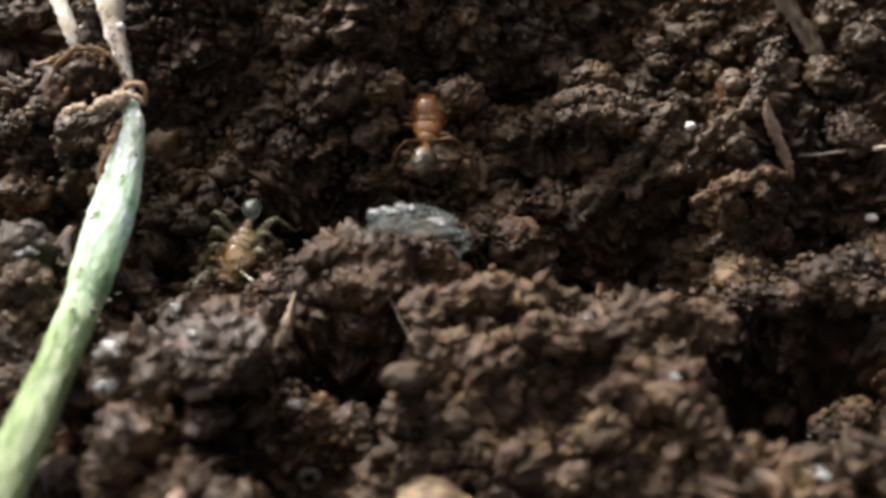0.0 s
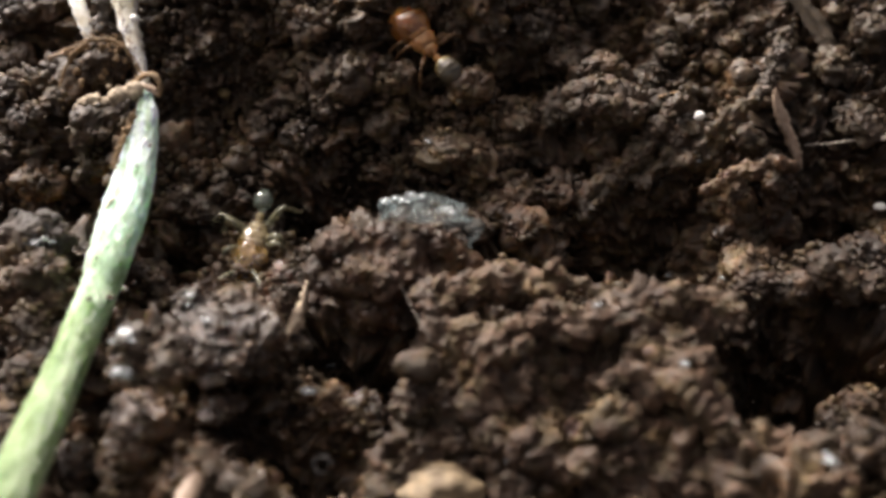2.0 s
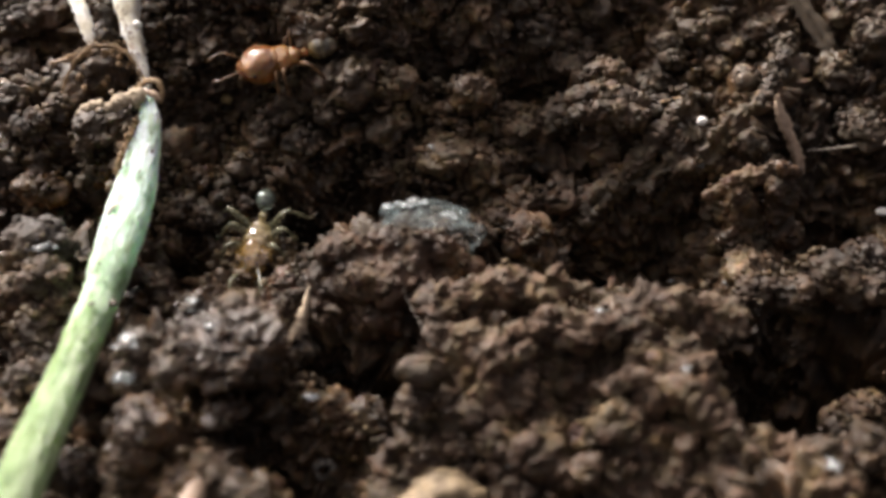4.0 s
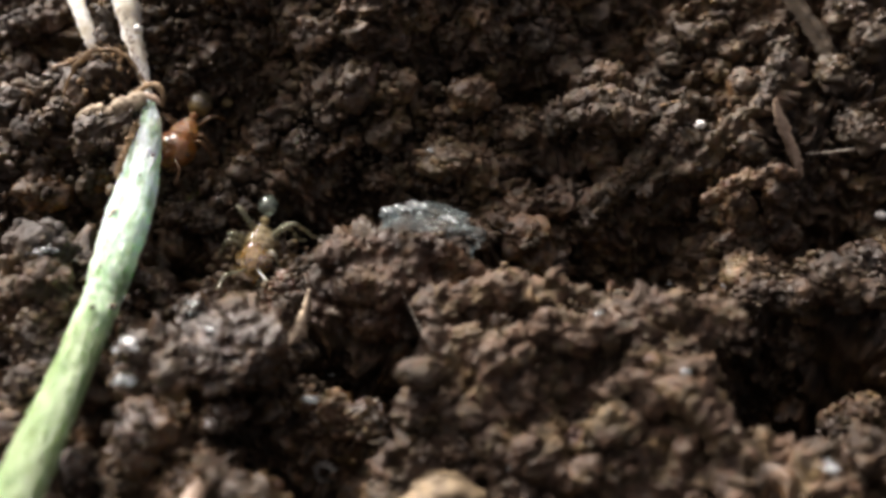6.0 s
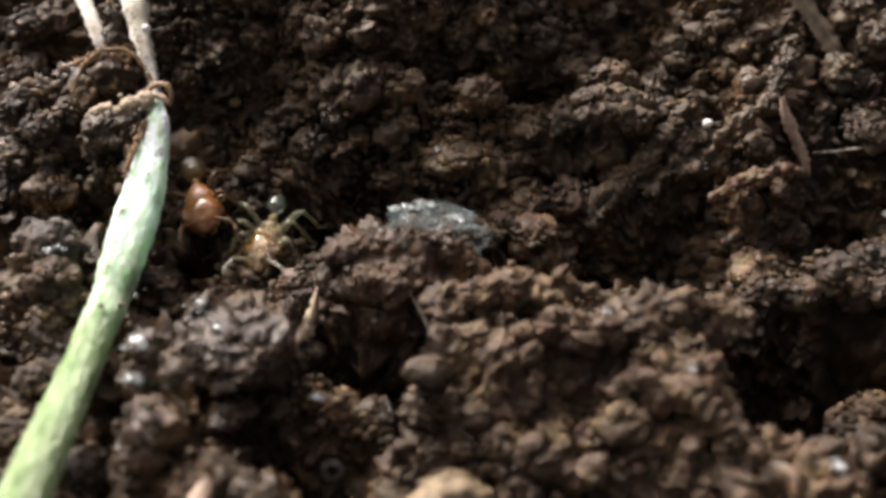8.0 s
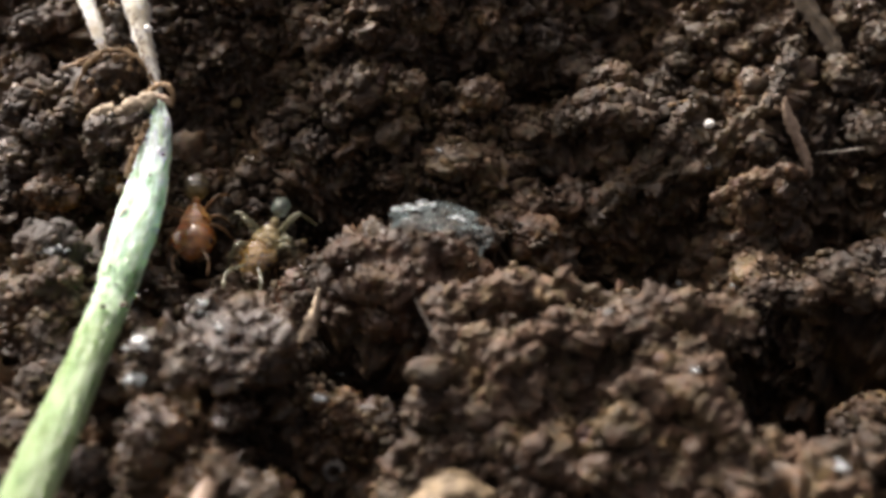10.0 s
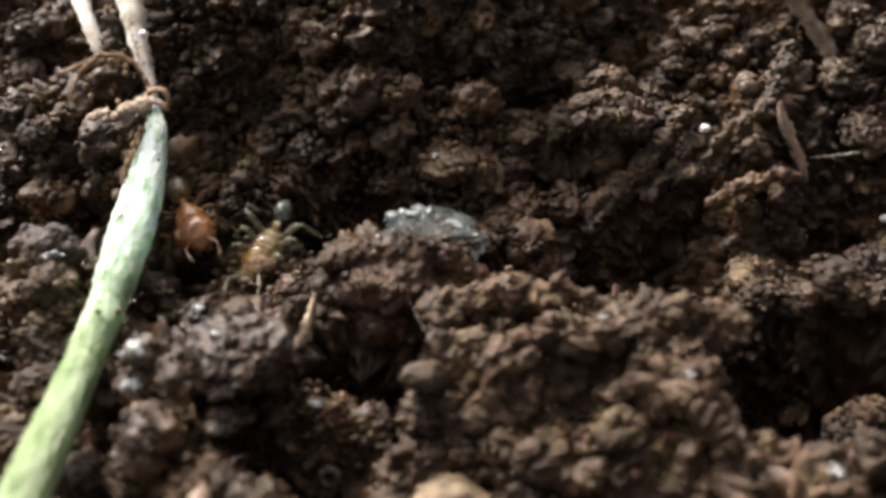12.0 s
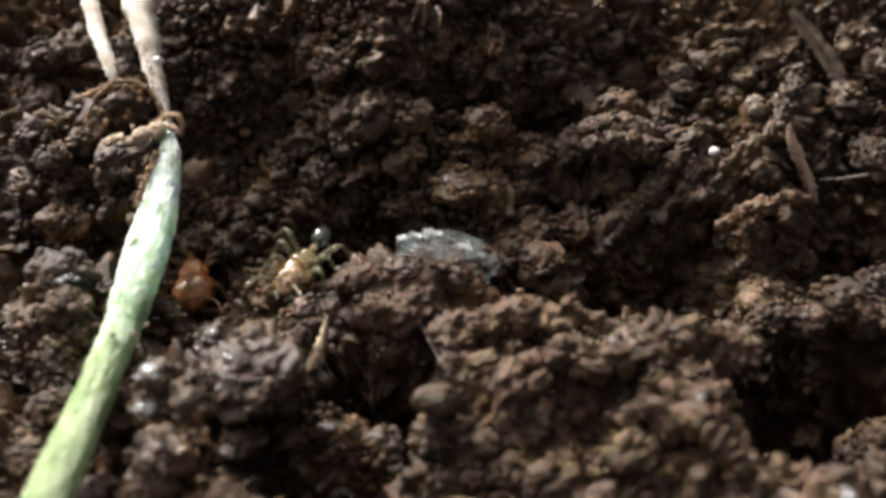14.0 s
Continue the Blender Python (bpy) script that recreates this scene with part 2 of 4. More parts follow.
def tube(points, radii, sides=10, steps=6, flat=1.0, caps=True, wobble=0.0, seed=0):
    """A smooth round limb through points (mm), as vertices in metres and faces."""
    rng = np.random.default_rng(seed)
    p, r = np.array(points, float), np.array(radii, float)
    n = len(p)
    ext = np.vstack([2 * p[0] - p[1], p, 2 * p[-1] - p[-2]])
    path, rad = [], []
    for i in range(n - 1):
        a, b, c, d = ext[i:i + 4]
        for t in np.arange(steps) / steps:
            path.append(0.5 * (2 * b + (c - a) * t + (2 * a - 5 * b + 4 * c - d) * t * t + (3 * b - a - 3 * c + d) * t ** 3))
            rad.append(r[i] + (r[i + 1] - r[i]) * (3 * t * t - 2 * t ** 3))
    path.append(p[-1]), rad.append(r[-1])
    path, rad = np.array(path), np.array(rad)
    tan = np.gradient(path, axis=0)
    tan /= np.linalg.norm(tan, axis=1)[:, None]
    ref = np.array([0.31, -0.52, 0.79])
    verts, faces = [], []
    ang = np.arange(sides) * 2 * np.pi / sides
    ridge = 1 + wobble * rng.normal(size=sides)
    for k, (c, t) in enumerate(zip(path, tan)):
        side = np.cross(t, ref)
        side /= np.linalg.norm(side)
        up = np.cross(side, t)
        rr = rad[k] * ridge * (1 + wobble * rng.normal(size=sides))
        verts.append(c + (np.cos(ang) * rr)[:, None] * side + (np.sin(ang) * rr * flat)[:, None] * up)
    m = len(path)
    verts = np.vstack(verts) * MM
    for k in range(m - 1):
        for j in range(sides):
            a, b = k * sides + j, k * sides + (j + 1) % sides
            faces.append((a, b, b + sides, a + sides))
    if caps:
        faces.append(tuple(range(sides))[::-1])
        faces.append(tuple((m - 1) * sides + j for j in range(sides)))
    return [tuple(v) for v in verts], faces


def limb(name, pts, material, parent, sides=10, label="", **kw):
    """A tube part through (x, y, z, radius) rows."""
    v, f = tube([q[:3] for q in pts], [q[3] for q in pts], sides, **kw)
    return part(name, mesh_of(name, v, f, material), parent, label)


def blob(name, centre, size, material, parent, level=3, shape=None, label=""):
    v, f = BALLS[level]
    v = v.copy()
    if shape:
        v = shape(v)
    if level > 2:
        rng = np.random.default_rng(len(name) * 7 + int(abs(centre[0]) * 50))
        v = v * (1 + 0.08 * waves(v, rng, 4.0) + 0.05 * waves(v, rng, 11.0) + 0.02 * waves(v, rng, 30.0))[:, None]
    v = (v * np.array(size) + np.array(centre)) * MM
    return part(name, mesh_of(name, v, f, material), parent, label)


# ---- soil ----
# relief of the soil in millimetres: (x, y, half length, half width, turn, height)
HOLLOWS = (
    (5.0, -9.8, 6.2, 3.4, 0, -1.7),
    (-3.2, -7.5, 2.6, 1.6, 0, -1.6),
    (13.3, -5.7, 3.6, 3.2, 0, -12.5),
    (6.1, 0.2, 4.6, 1.2, 0, -4.2),
    (8.1, 2.2, 2.9, 1.7, 0, -4.0),
    (-4.9, 3.3, 2.3, 1.3, 0, -4.0),
    (-3.7, -5.4, 2.2, 1.5, 0, -5.0),
    (-6.3, -9.2, 1.8, 1.5, 0, -2.6),
    (-4.1, -10.2, 1.7, 1.5, 0, -3.6),
    (-11.2, 0.8, 1.4, 1.8, 0, -2.2),
    (17.9, 4.0, 2.5, 1.3, 0, -5.0),
    (-15.8, 5.2, 0.8, 2.0, 0, -1.6),
    (-11.9, -9.3, 0.9, 1.9, 0, -2.0),
    (-19.0, 2.6, 1.0, 2.1, 0, -2.0),
    (-16.8, -5.1, 0.9, 1.9, 0, -2.0),
    (2.2, 8.6, 3.6, 1.2, 0, -5.0),
    (-9.9, 7.5, 2.8, 1.6, 0, -3.4),
    (6.3, 5.4, 1.7, 0.7, 0, -3.0),
)
DIPS = (
    (-14.0, 7.9, 2.0, 1.9, 0, -1.7),
    (-1.4, 6.4, 0.9, 0.9, 0, -1.3),
    (-9.4, 5.5, 2.1, 0.8, 0, -1.0),
    (4.0, 4.9, 1.1, 0.5, 0, -1.0),
    (9.3, 1.4, 2.1, 1.6, 0, -2.4),
    (8.3, 11.1, 1.8, 1.5, 0, -3.0),
    (-1.1, 8.5, 1.6, 0.9, 0, -3.0),
    (-8.1, 8.4, 1.8, 0.7, 0, -3.0),
    (15.9, -5.7, 1.4, 1.9, 0, -2.0),
    (3.5, -14.3, 6.3, 5.7, 0, -2.3),
    (-15.5, 8.7, 1.3, 0.7, 0, -1.6),
    (16.4, 2.0, 2.6, 1.5, 0, -2.4),
    (-19.0, 10.7, 1.7, 1.3, 0, -1.8),
)
HILLS = (
    (-2.2, -1.2, 3.0, 2.1, 0, 1.9),
    (4.7, -4.6, 4.2, 1.7, 0, 0.5),
    (9.0, -5.2, 2.6, 1.2, 0, 0.5),
    (4.2, -7.4, 3.6, 2.5, 0, 0.3),
    (3.4, -10.6, 3.2, 2.2, 0, 0.1),
    (7.9, -8.6, 2.0, 2.5, 0, 0.6),
    (4.7, -12.4, 4.6, 2.3, 0, 0.3),
    (11.7, -11.5, 1.9, 1.1, 0, 1.0),
    (15.6, -2.0, 2.8, 1.8, 0, 1.6),
    (14.7, -9.9, 1.4, 1.5, 0, 1.0),
    (-7.8, -5.4, 2.4, 1.8, 0, 2.2),
    (-11.2, -6.5, 1.7, 1.6, 0, 1.6),
    (-10.3, -9.9, 2.0, 1.3, 0, 1.3),
    (-15.8, -2.0, 2.0, 2.9, 0, 2.2),
    (-17.9, 5.8, 2.5, 2.8, 0, 2.4),
    (7.3, 7.2, 1.8, 1.2, 0, 1.3),
)
RISES = (
    (10.9, 5.0, 5.7, 1.3, 28, 1.2),
    (13.8, 4.3, 2.2, 1.2, 0, 1.6),
    (0.4, 4.7, 2.0, 0.6, 0, 0.8),
    (-3.6, 6.6, 2.2, 0.8, 0, 0.8),
    (13.3, 3.1, 1.6, 1.3, 0, 1.2),
    (9.0, 5.5, 2.3, 0.9, 50, 1.8),
    (14.3, 7.5, 2.3, 0.8, 50, 1.8),
)


def bank(x, y):
    """The bank behind the dip, steep in the middle, in millimetres."""
    mid = 1 / (1 + np.exp(np.minimum((np.abs(x + 4.5) - 9.5) / 1.2, 50)))
    run = 14.0 - 7.2 * mid
    t = np.clip((y - 3.0) / run, 0, 1)
    return 9.0 * t ** (1.1 + 0.15 * mid) - 0.5 + 0.06 * np.clip(y - 17, 0, 400)


def relief(x, y):
    """Height of the soil in millimetres, without its crumbs."""
    z = bank(x, y)
    for hx, hy, a, b, turn, h in HOLLOWS + DIPS + HILLS + RISES:
        c, s = math.cos(radians(turn)), math.sin(radians(turn))
        u, v = ((x - hx) * c + (y - hy) * s) / a, ((y - hy) * c - (x - hx) * s) / b
        z = z + h * np.exp(-(u * u + v * v) ** 1.6)
    return z

def cells(p, size, seed):
    """Rounded grains on a jittered lattice, 0 to 1."""
    best = np.zeros(len(p))
    q = p / size
    g = np.floor(q)
    for i in (-1, 0, 1):
        for j in (-1, 0, 1):
            for k in (-1, 0, 1):
                c = g + (i, j, k)
                h = np.sin(c @ np.array([[127.1, 269.5, 113.5, 419.2], [311.7, 183.3, 271.9, 371.9], [74.7, 246.1, 124.6, 57.3]]) + seed * 74.7) * 43758.5453
                h -= np.floor(h)
                d2 = ((q - c - h[:, :3]) ** 2).sum(1) / (0.42 + 0.55 * h[:, 3]) ** 2
                best = np.maximum(best, np.clip(1 - d2, 0, 1) ** 0.85 * (0.4 + 0.6 * h[:, 3]))
    return best


def crag(p, scale, height, seed):
    """Broken ridges from a few folded sines."""
    rng = np.random.default_rng(seed)
    out = np.zeros(len(p))
    for k in range(7):
        out += np.abs(np.sin(p @ (rng.normal(size=3) * scale * 2.4) + rng.uniform(0, 6.28) + 1.3 * np.sin(p @ (rng.normal(size=3) * scale))))
    return height * (out - 4.45)


def ground():
    def axis(lo, hi, step):
        far = np.cumsum(0.1 * 1.25 ** np.arange(1, 46))
        return np.concatenate([lo - far[::-1], np.arange(lo, hi, step), hi + far])
    xs, ys = axis(-22, 22, 0.09), axis(-17, 16, 0.05)
    # rows follow the slope, so that steep faces stay finely divided
    lanes = np.arange(-17, 16.001, 0.02)
    gx, gy = np.meshgrid(xs, lanes)
    gz = relief(gx, gy)
    run = np.sqrt(0.02 ** 2 + np.diff(gz, axis=0) ** 2)
    run = np.vstack([np.zeros(len(xs)), np.cumsum(run, axis=0)])
    inner = (ys >= -17) & (ys < 16)
    share = np.linspace(0, 1, inner.sum())
    x, y = np.meshgrid(xs, ys)
    for k in range(len(xs)):
        y[inner, k] = np.interp(share * run[-1, k], run[:, k], lanes)
    z = relief(x, y) - 0.9
    dx = (relief(x + 0.03, y) - relief(x - 0.03, y)) / 0.06
    dy = (relief(x, y + 0.03) - relief(x, y - 0.03)) / 0.06
    near = np.exp(-(np.maximum(np.abs(x) - 30, 0) + np.maximum(np.abs(y) - 25, 0)) / 20)
    p = np.stack([x, y, z], -1).reshape(-1, 3)
    p = p + 0.36 * np.sin(p[:, [1, 2, 0]] * 2.3 + 1) + 0.17 * np.sin(p[:, [2, 0, 1]] * 5.3 + 2) + 0.07 * np.sin(p[:, [1, 2, 0]] * 13.0 + 4)
    h = 1.3 * cells(p, 2.1, 1) + 0.95 * cells(p, 1.0, 2) + 0.42 * cells(p, 0.5, 3) + 0.12 * cells(p, 0.25, 5) - 0.9 + crag(p, 0.5, 0.18, 11) + crag(p, 1.6, 0.14, 12) + crag(p, 4.5, 0.07, 13)
    h = h.reshape(x.shape) * near / np.sqrt(1 + dx * dx + dy * dy)
    v = np.stack([x - dx * h, y - dy * h, z + h], -1).reshape(-1, 3) * MM
    h, w = x.shape
    i = (np.arange(h - 1)[:, None] * w + np.arange(w - 1)[None]).ravel()
    f = np.stack([i, i + 1, i + w + 1, i + w], -1)
    tagged(new("ground", mesh_of("ground", v, f, SOIL)), "dark brown crumbly garden soil, moist", "soil", kind="structure")


ground()

BACK_CLODS = (
    (5.51, 6.67, 2.27, 1.02, 0.85),
    (3.57, 6.75, 1.75, 1.20, 0.85),
    (1.28, 6.73, 3.42, 1.06, 1.10),
    (0.15, 4.54, 1.59, 1.29, 0.80),
    (1.47, 4.46, 1.34, 0.70, 0.85),
    (2.94, 5.10, 0.94, 0.66, 0.85),
    (-2.36, 5.83, 2.43, 1.21, 0.80),
    (-3.94, 6.49, 4.15, 1.24, 0.80),
    (-2.35, 6.67, 3.89, 1.12, 0.85),
    (-5.59, 8.19, 5.71, 1.05, 0.85),
    (-6.63, 8.94, 6.14, 0.88, 0.85),
    (-6.01, 5.27, 1.69, 0.91, 0.85),
    (-3.59, 8.14, 5.73, 1.00, 0.85),
    (-4.84, 6.02, 3.13, 0.87, 0.85),
    (-10.37, 3.12, -0.56, 1.05, 0.80),
    (-11.52, 3.41, -0.37, 0.85, 0.85),
    (-9.64, 3.74, 0.01, 0.75, 0.85),
)
BACK_CLODS_MORE = (
    (-8.76, 5.20, 0.66, 0.76, 0.85),
    (0.41, 9.58, 4.96, 1.03, 0.90),
    (2.53, 9.56, 3.29, 1.21, 0.90),
    (4.20, 9.96, 4.55, 1.20, 0.90),
    (5.83, 9.54, 3.12, 1.06, 0.90),
    (-0.50, 9.28, 3.28, 0.94, 0.90),
    (8.44, 12.15, 2.73, 0.99, 0.90),
    (6.92, 12.20, 4.35, 1.08, 0.90),
    (-1.12, 9.48, 6.00, 0.91, 0.85),
    (-8.53, 9.09, 5.08, 0.92, 0.85),
    (-10.13, 8.87, 4.34, 0.87, 0.85),
    (-11.73, 8.42, 3.42, 0.78, 0.85),
    (-8.58, 8.66, 1.76, 0.90, 0.85),
    (-7.36, 8.72, 3.54, 0.83, 0.85),
    (-11.12, 7.22, 0.82, 0.84, 0.85),
    (-8.02, 6.22, 1.65, 0.72, 0.85),
)
RIDGE_CLODS = (
    (9.63, 5.98, 3.16, 0.60, 0.85),
    (13.22, 6.35, 4.37, 0.64, 0.80),
    (10.68, 9.55, 3.36, 0.63, 0.85),
    (9.55, 8.52, 2.76, 0.84, 0.85),
    (12.76, 9.29, 3.21, 0.63, 0.85),
    (11.83, 10.75, 4.17, 0.80, 0.85),
    (12.81, 11.36, 4.59, 0.64, 0.85),
    (13.50, 10.15, 3.76, 0.63, 0.85),
    (10.52, 10.50, 3.72, 0.64, 0.85),
    (11.21, 8.09, 2.48, 0.62, 0.50),
    (15.74, 10.23, 3.87, 0.79, 0.85),
    (15.03, 10.88, 4.25, 0.64, 0.85),
)
FAR_SIDE_CLODS = (
    (13.24, 3.75, 2.52, 0.73, 0.85),
    (13.86, 3.40, 1.64, 0.93, 0.70),
    (12.43, 3.02, 0.71, 0.93, 0.85),
    (12.05, 2.82, 0.09, 0.79, 0.85),
    (12.80, 1.33, -0.60, 0.92, 0.85),
    (20.05, 4.20, -2.63, 0.94, 0.85),
    (19.00, 6.89, 1.67, 1.29, 0.85),
    (20.01, 10.49, 4.02, 1.38, 0.85),
    (18.24, 9.03, 3.06, 1.10, 0.85),
    (19.12, 11.75, 4.82, 1.12, 0.85),
    (10.99, 2.42, -2.72, 0.87, 0.85),
    (12.66, -0.85, -0.47, 1.22, 0.85),
    (11.86, 1.63, -1.17, 0.54, 0.85),
    (13.91, -2.53, -0.06, 0.95, 0.85),
)
NEAR_SIDE_CLODS = (
    (15.15, -7.09, -2.75, 0.80, 0.85),
    (16.32, -6.50, -2.65, 0.90, 0.85),
    (15.55, -8.42, -2.60, 0.75, 0.85),
    (12.53, -2.35, 0.00, 0.99, 0.70),
    (15.27, -2.05, 0.51, 1.17, 0.80),
    (17.56, -0.48, -0.42, 1.22, 0.80),
    (15.96, -2.50, 0.35, 1.07, 0.85),
    (17.06, -2.90, 0.35, 0.89, 0.85),
    (14.34, -10.95, 0.55, 0.95, 0.85),
    (13.45, -11.65, -0.51, 0.85, 0.85),
)
VALLEY_CLODS = (
    (3.67, 3.69, -0.11, 1.00, 0.70),
    (4.94, 3.78, -0.24, 0.96, 0.80),
    (6.24, 4.02, -0.42, 0.96, 0.80),
    (2.64, 2.90, -0.51, 1.05, 0.70),
    (3.59, 1.95, -0.64, 1.13, 0.70),
    (5.48, 3.21, -1.40, 1.01, 0.80),
    (1.62, 1.76, -0.55, 0.93, 0.85),
    (7.04, 3.47, -1.55, 0.92, 0.85),
    (-0.58, 1.45, -0.30, 1.46, 0.70),
    (-2.62, 4.50, 0.54, 0.86, 0.70),
)
CREST_CLODS = (
    (-4.19, -1.16, 0.95, 0.87, 0.85),
    (-1.89, -1.59, 1.37, 1.17, 0.60),
    (-0.09, -1.38, 0.84, 1.05, 0.60),
    (2.68, -1.52, -0.50, 1.02, 0.85),
    (5.27, 1.57, -2.26, 0.42, 1.10),
    (11.20, -3.43, -0.44, 0.89, 0.85),
    (10.44, -4.19, -0.79, 0.84, 0.85),
)
MOUND_CLODS = (
    (-0.90, -8.31, -0.82, 0.82, 0.85),
    (0.32, -8.18, -0.35, 0.61, 0.85),
    (-0.89, -9.52, -1.56, 0.85, 0.85),
    (0.73, -9.37, -1.37, 0.53, 0.85),
    (1.74, -9.19, -1.01, 1.01, 0.85),
    (2.14, -9.90, -1.71, 0.91, 0.85),
    (5.15, -9.29, -0.90, 0.72, 0.85),
    (6.09, -9.17, -0.13, 0.99, 0.85),
    (5.92, -10.23, -1.63, 0.84, 0.85),
)
MOUND_CLODS_MORE = (
    (2.71, -10.84, -2.11, 1.00, 0.85),
    (-1.68, -10.59, -2.12, 0.97, 0.85),
)
NEAR_CLODS = (
    (-11.97, -2.26, -0.52, 0.91, 0.80),
    (-12.37, -3.57, -0.53, 0.58, 0.85),
    (-8.99, -5.27, 1.50, 0.80, 0.85),
    (-7.48, -6.70, 0.96, 1.95, 0.75),
    (-6.29, -6.68, 0.20, 0.96, 0.85),
    (-10.82, -7.30, 1.64, 0.68, 0.80),
    (-11.05, -7.92, 0.74, 0.76, 0.80),
    (-9.05, -9.50, 2.36, 0.64, 1.30),
    (-10.26, -10.17, 0.79, 1.11, 0.80),
    (-9.54, -8.62, -0.09, 0.68, 0.80),
    (-7.80, -8.31, -0.57, 0.98, 0.70),
    (-7.39, -11.49, -0.94, 0.96, 0.70),
    (-10.38, -10.97, 0.22, 0.92, 0.85),
    (-8.65, -11.65, -0.51, 0.91, 0.85),
    (-5.27, -6.49, -1.91, 0.99, 0.85),
    (-4.05, -7.32, -1.43, 0.71, 0.90),
    (-4.69, -7.32, -2.26, 0.64, 0.90),
    (-3.70, -7.60, -2.14, 0.64, 0.90),
)
NEAR_CLODS_MORE = (
    (-2.83, -7.59, -1.82, 0.97, 0.85),
    (-5.84, -6.82, -3.77, 0.75, 0.85),
    (-12.51, -10.52, -1.19, 0.89, 0.85),
)
LEFT_CLODS = (
    (-20.03, 11.77, 4.22, 1.24, 0.85),
    (-19.01, 6.02, 3.36, 1.00, 0.85),
    (-16.79, 5.86, 3.09, 0.70, 1.00),
    (-17.83, 4.96, 2.88, 0.89, 0.85),
    (-17.27, 3.37, 0.75, 1.14, 0.85),
    (-19.25, 4.14, 0.18, 0.81, 0.85),
    (-15.70, 4.87, -0.04, 1.28, 0.85),
    (-20.18, 10.12, 2.72, 1.12, 0.85),
    (-18.39, 12.07, 4.65, 1.08, 0.85),
    (-15.71, -1.71, 1.70, 1.25, 0.80),
    (-19.09, 4.59, 1.34, 0.90, 0.85),
    (-15.22, -3.35, 1.37, 1.00, 0.85),
    (-14.65, -3.88, 0.67, 0.78, 0.85),
    (-15.39, -4.76, 0.31, 0.91, 0.85),
    (-14.67, -5.59, -0.37, 0.99, 0.85),
    (-15.17, -6.94, -0.49, 0.88, 0.85),
    (-16.80, -3.11, 0.56, 0.80, 0.85),
    (-15.32, -9.18, -0.52, 0.76, 0.85),
)
STALK_CRUST = (
    (-14.29, 5.15, 2.96, 0.74, 0.70),
    (-15.07, 4.95, 1.91, 0.89, 0.90),
    (-13.53, 5.27, 3.55, 0.45, 0.80),
    (-15.22, 5.83, 2.81, 0.69, 0.80),
    (-14.87, 3.64, 1.31, 0.68, 1.00),
    (-15.14, 9.01, 5.12, 0.61, 0.80),
    (-14.78, 9.68, 5.84, 0.56, 0.80),
    (-13.21, 3.73, 3.40, 0.27, 0.90),
    (-13.41, 3.15, 2.94, 0.25, 0.90),
    (-13.57, 2.53, 2.50, 0.21, 0.90),
    (-13.62, 1.45, 2.18, 0.21, 0.90),
)
PURPLE_CLODS = (
    (-6.42, -2.16, -0.17, 0.77, 0.80),
    (-5.75, -2.90, -0.11, 0.49, 0.90),
    (-6.18, -4.09, 0.48, 0.48, 0.90),
    (-6.22, -1.71, 0.13, 0.46, 0.90),
)
GREYISH_CLODS = (
    (-7.82, -11.41, 0.47, 0.34, 0.90),
    (-7.34, -11.88, 0.46, 0.45, 0.80),
    (-6.70, -12.41, 0.45, 0.52, 0.80),
    (-6.04, -12.95, 0.44, 0.55, 0.80),
)
SHAPES = [lump(s, 5, 10 + 2 * (s % 4), 120 + 30 * (s % 3)) for s in range(12)]
LARGE = [lump(40 + s, 6, 26, 420) for s in range(3)]
SMALL = [lump(80 + s, 4, 10, 120) for s in range(8)]
NUBS = [lump(500 + s, 3, 6, 30, 0.7) for s in range(5)]
MESHES = {}
PLACED = []


def granule(parent, at, size, material, rng):
    """One small granule set in the surface of a clod or a mass of soil."""
    key = ("nub", rng.randrange(len(NUBS)), material.name)
    if key not in MESHES:
        MESHES[key] = mesh_of("granule", *NUBS[key[1]], material)
    ob = part("granule", MESHES[key], parent)
    ob.location = at
    ob.rotation_euler = [rng.uniform(0, 6.28) for k in range(3)]
    ob.scale = [size * rng.uniform(0.75, 1.3) for k in range(3)]
    return ob


def clod(row, material, label, group):
    x, y, z, r, aspect = row
    rng = random.Random(int(x * 911 + y * 373 + 5000))
    kind, shapes = ("l", LARGE) if r > 1.9 else ("n", SHAPES) if r > 0.85 else ("k", SMALL)
    key = (kind, rng.randrange(len(shapes)), material.name)
    if key not in MESHES:
        MESHES[key] = mesh_of("soil_clod", *shapes[key[1]], material)
    ob = new("soil_clod", MESHES[key])
    ob.location = (x * MM, y * MM, (z + 0.05 * r) * MM)
    ob.rotation_euler = (rng.uniform(-0.4, 0.4), rng.uniform(-0.4, 0.4), rng.uniform(0, 6.28))
    s = r * MM
    ob.scale = (s * rng.uniform(0.95, 1.1), s * rng.uniform(0.95, 1.1), s * aspect)
    PLACED.append((x, y, z + 0.05 * r, r * 0.97, aspect))
    if r > 0.7:
        skin = shapes[key[1]][0]
        for k in range(7):
            v = skin[rng.randrange(len(skin))]
            granule(ob, [c * 0.97 for c in v], rng.uniform(0.10, 0.24) / max(r, 0.9), material, rng)
    return tagged(ob, label, "soil clod", group)


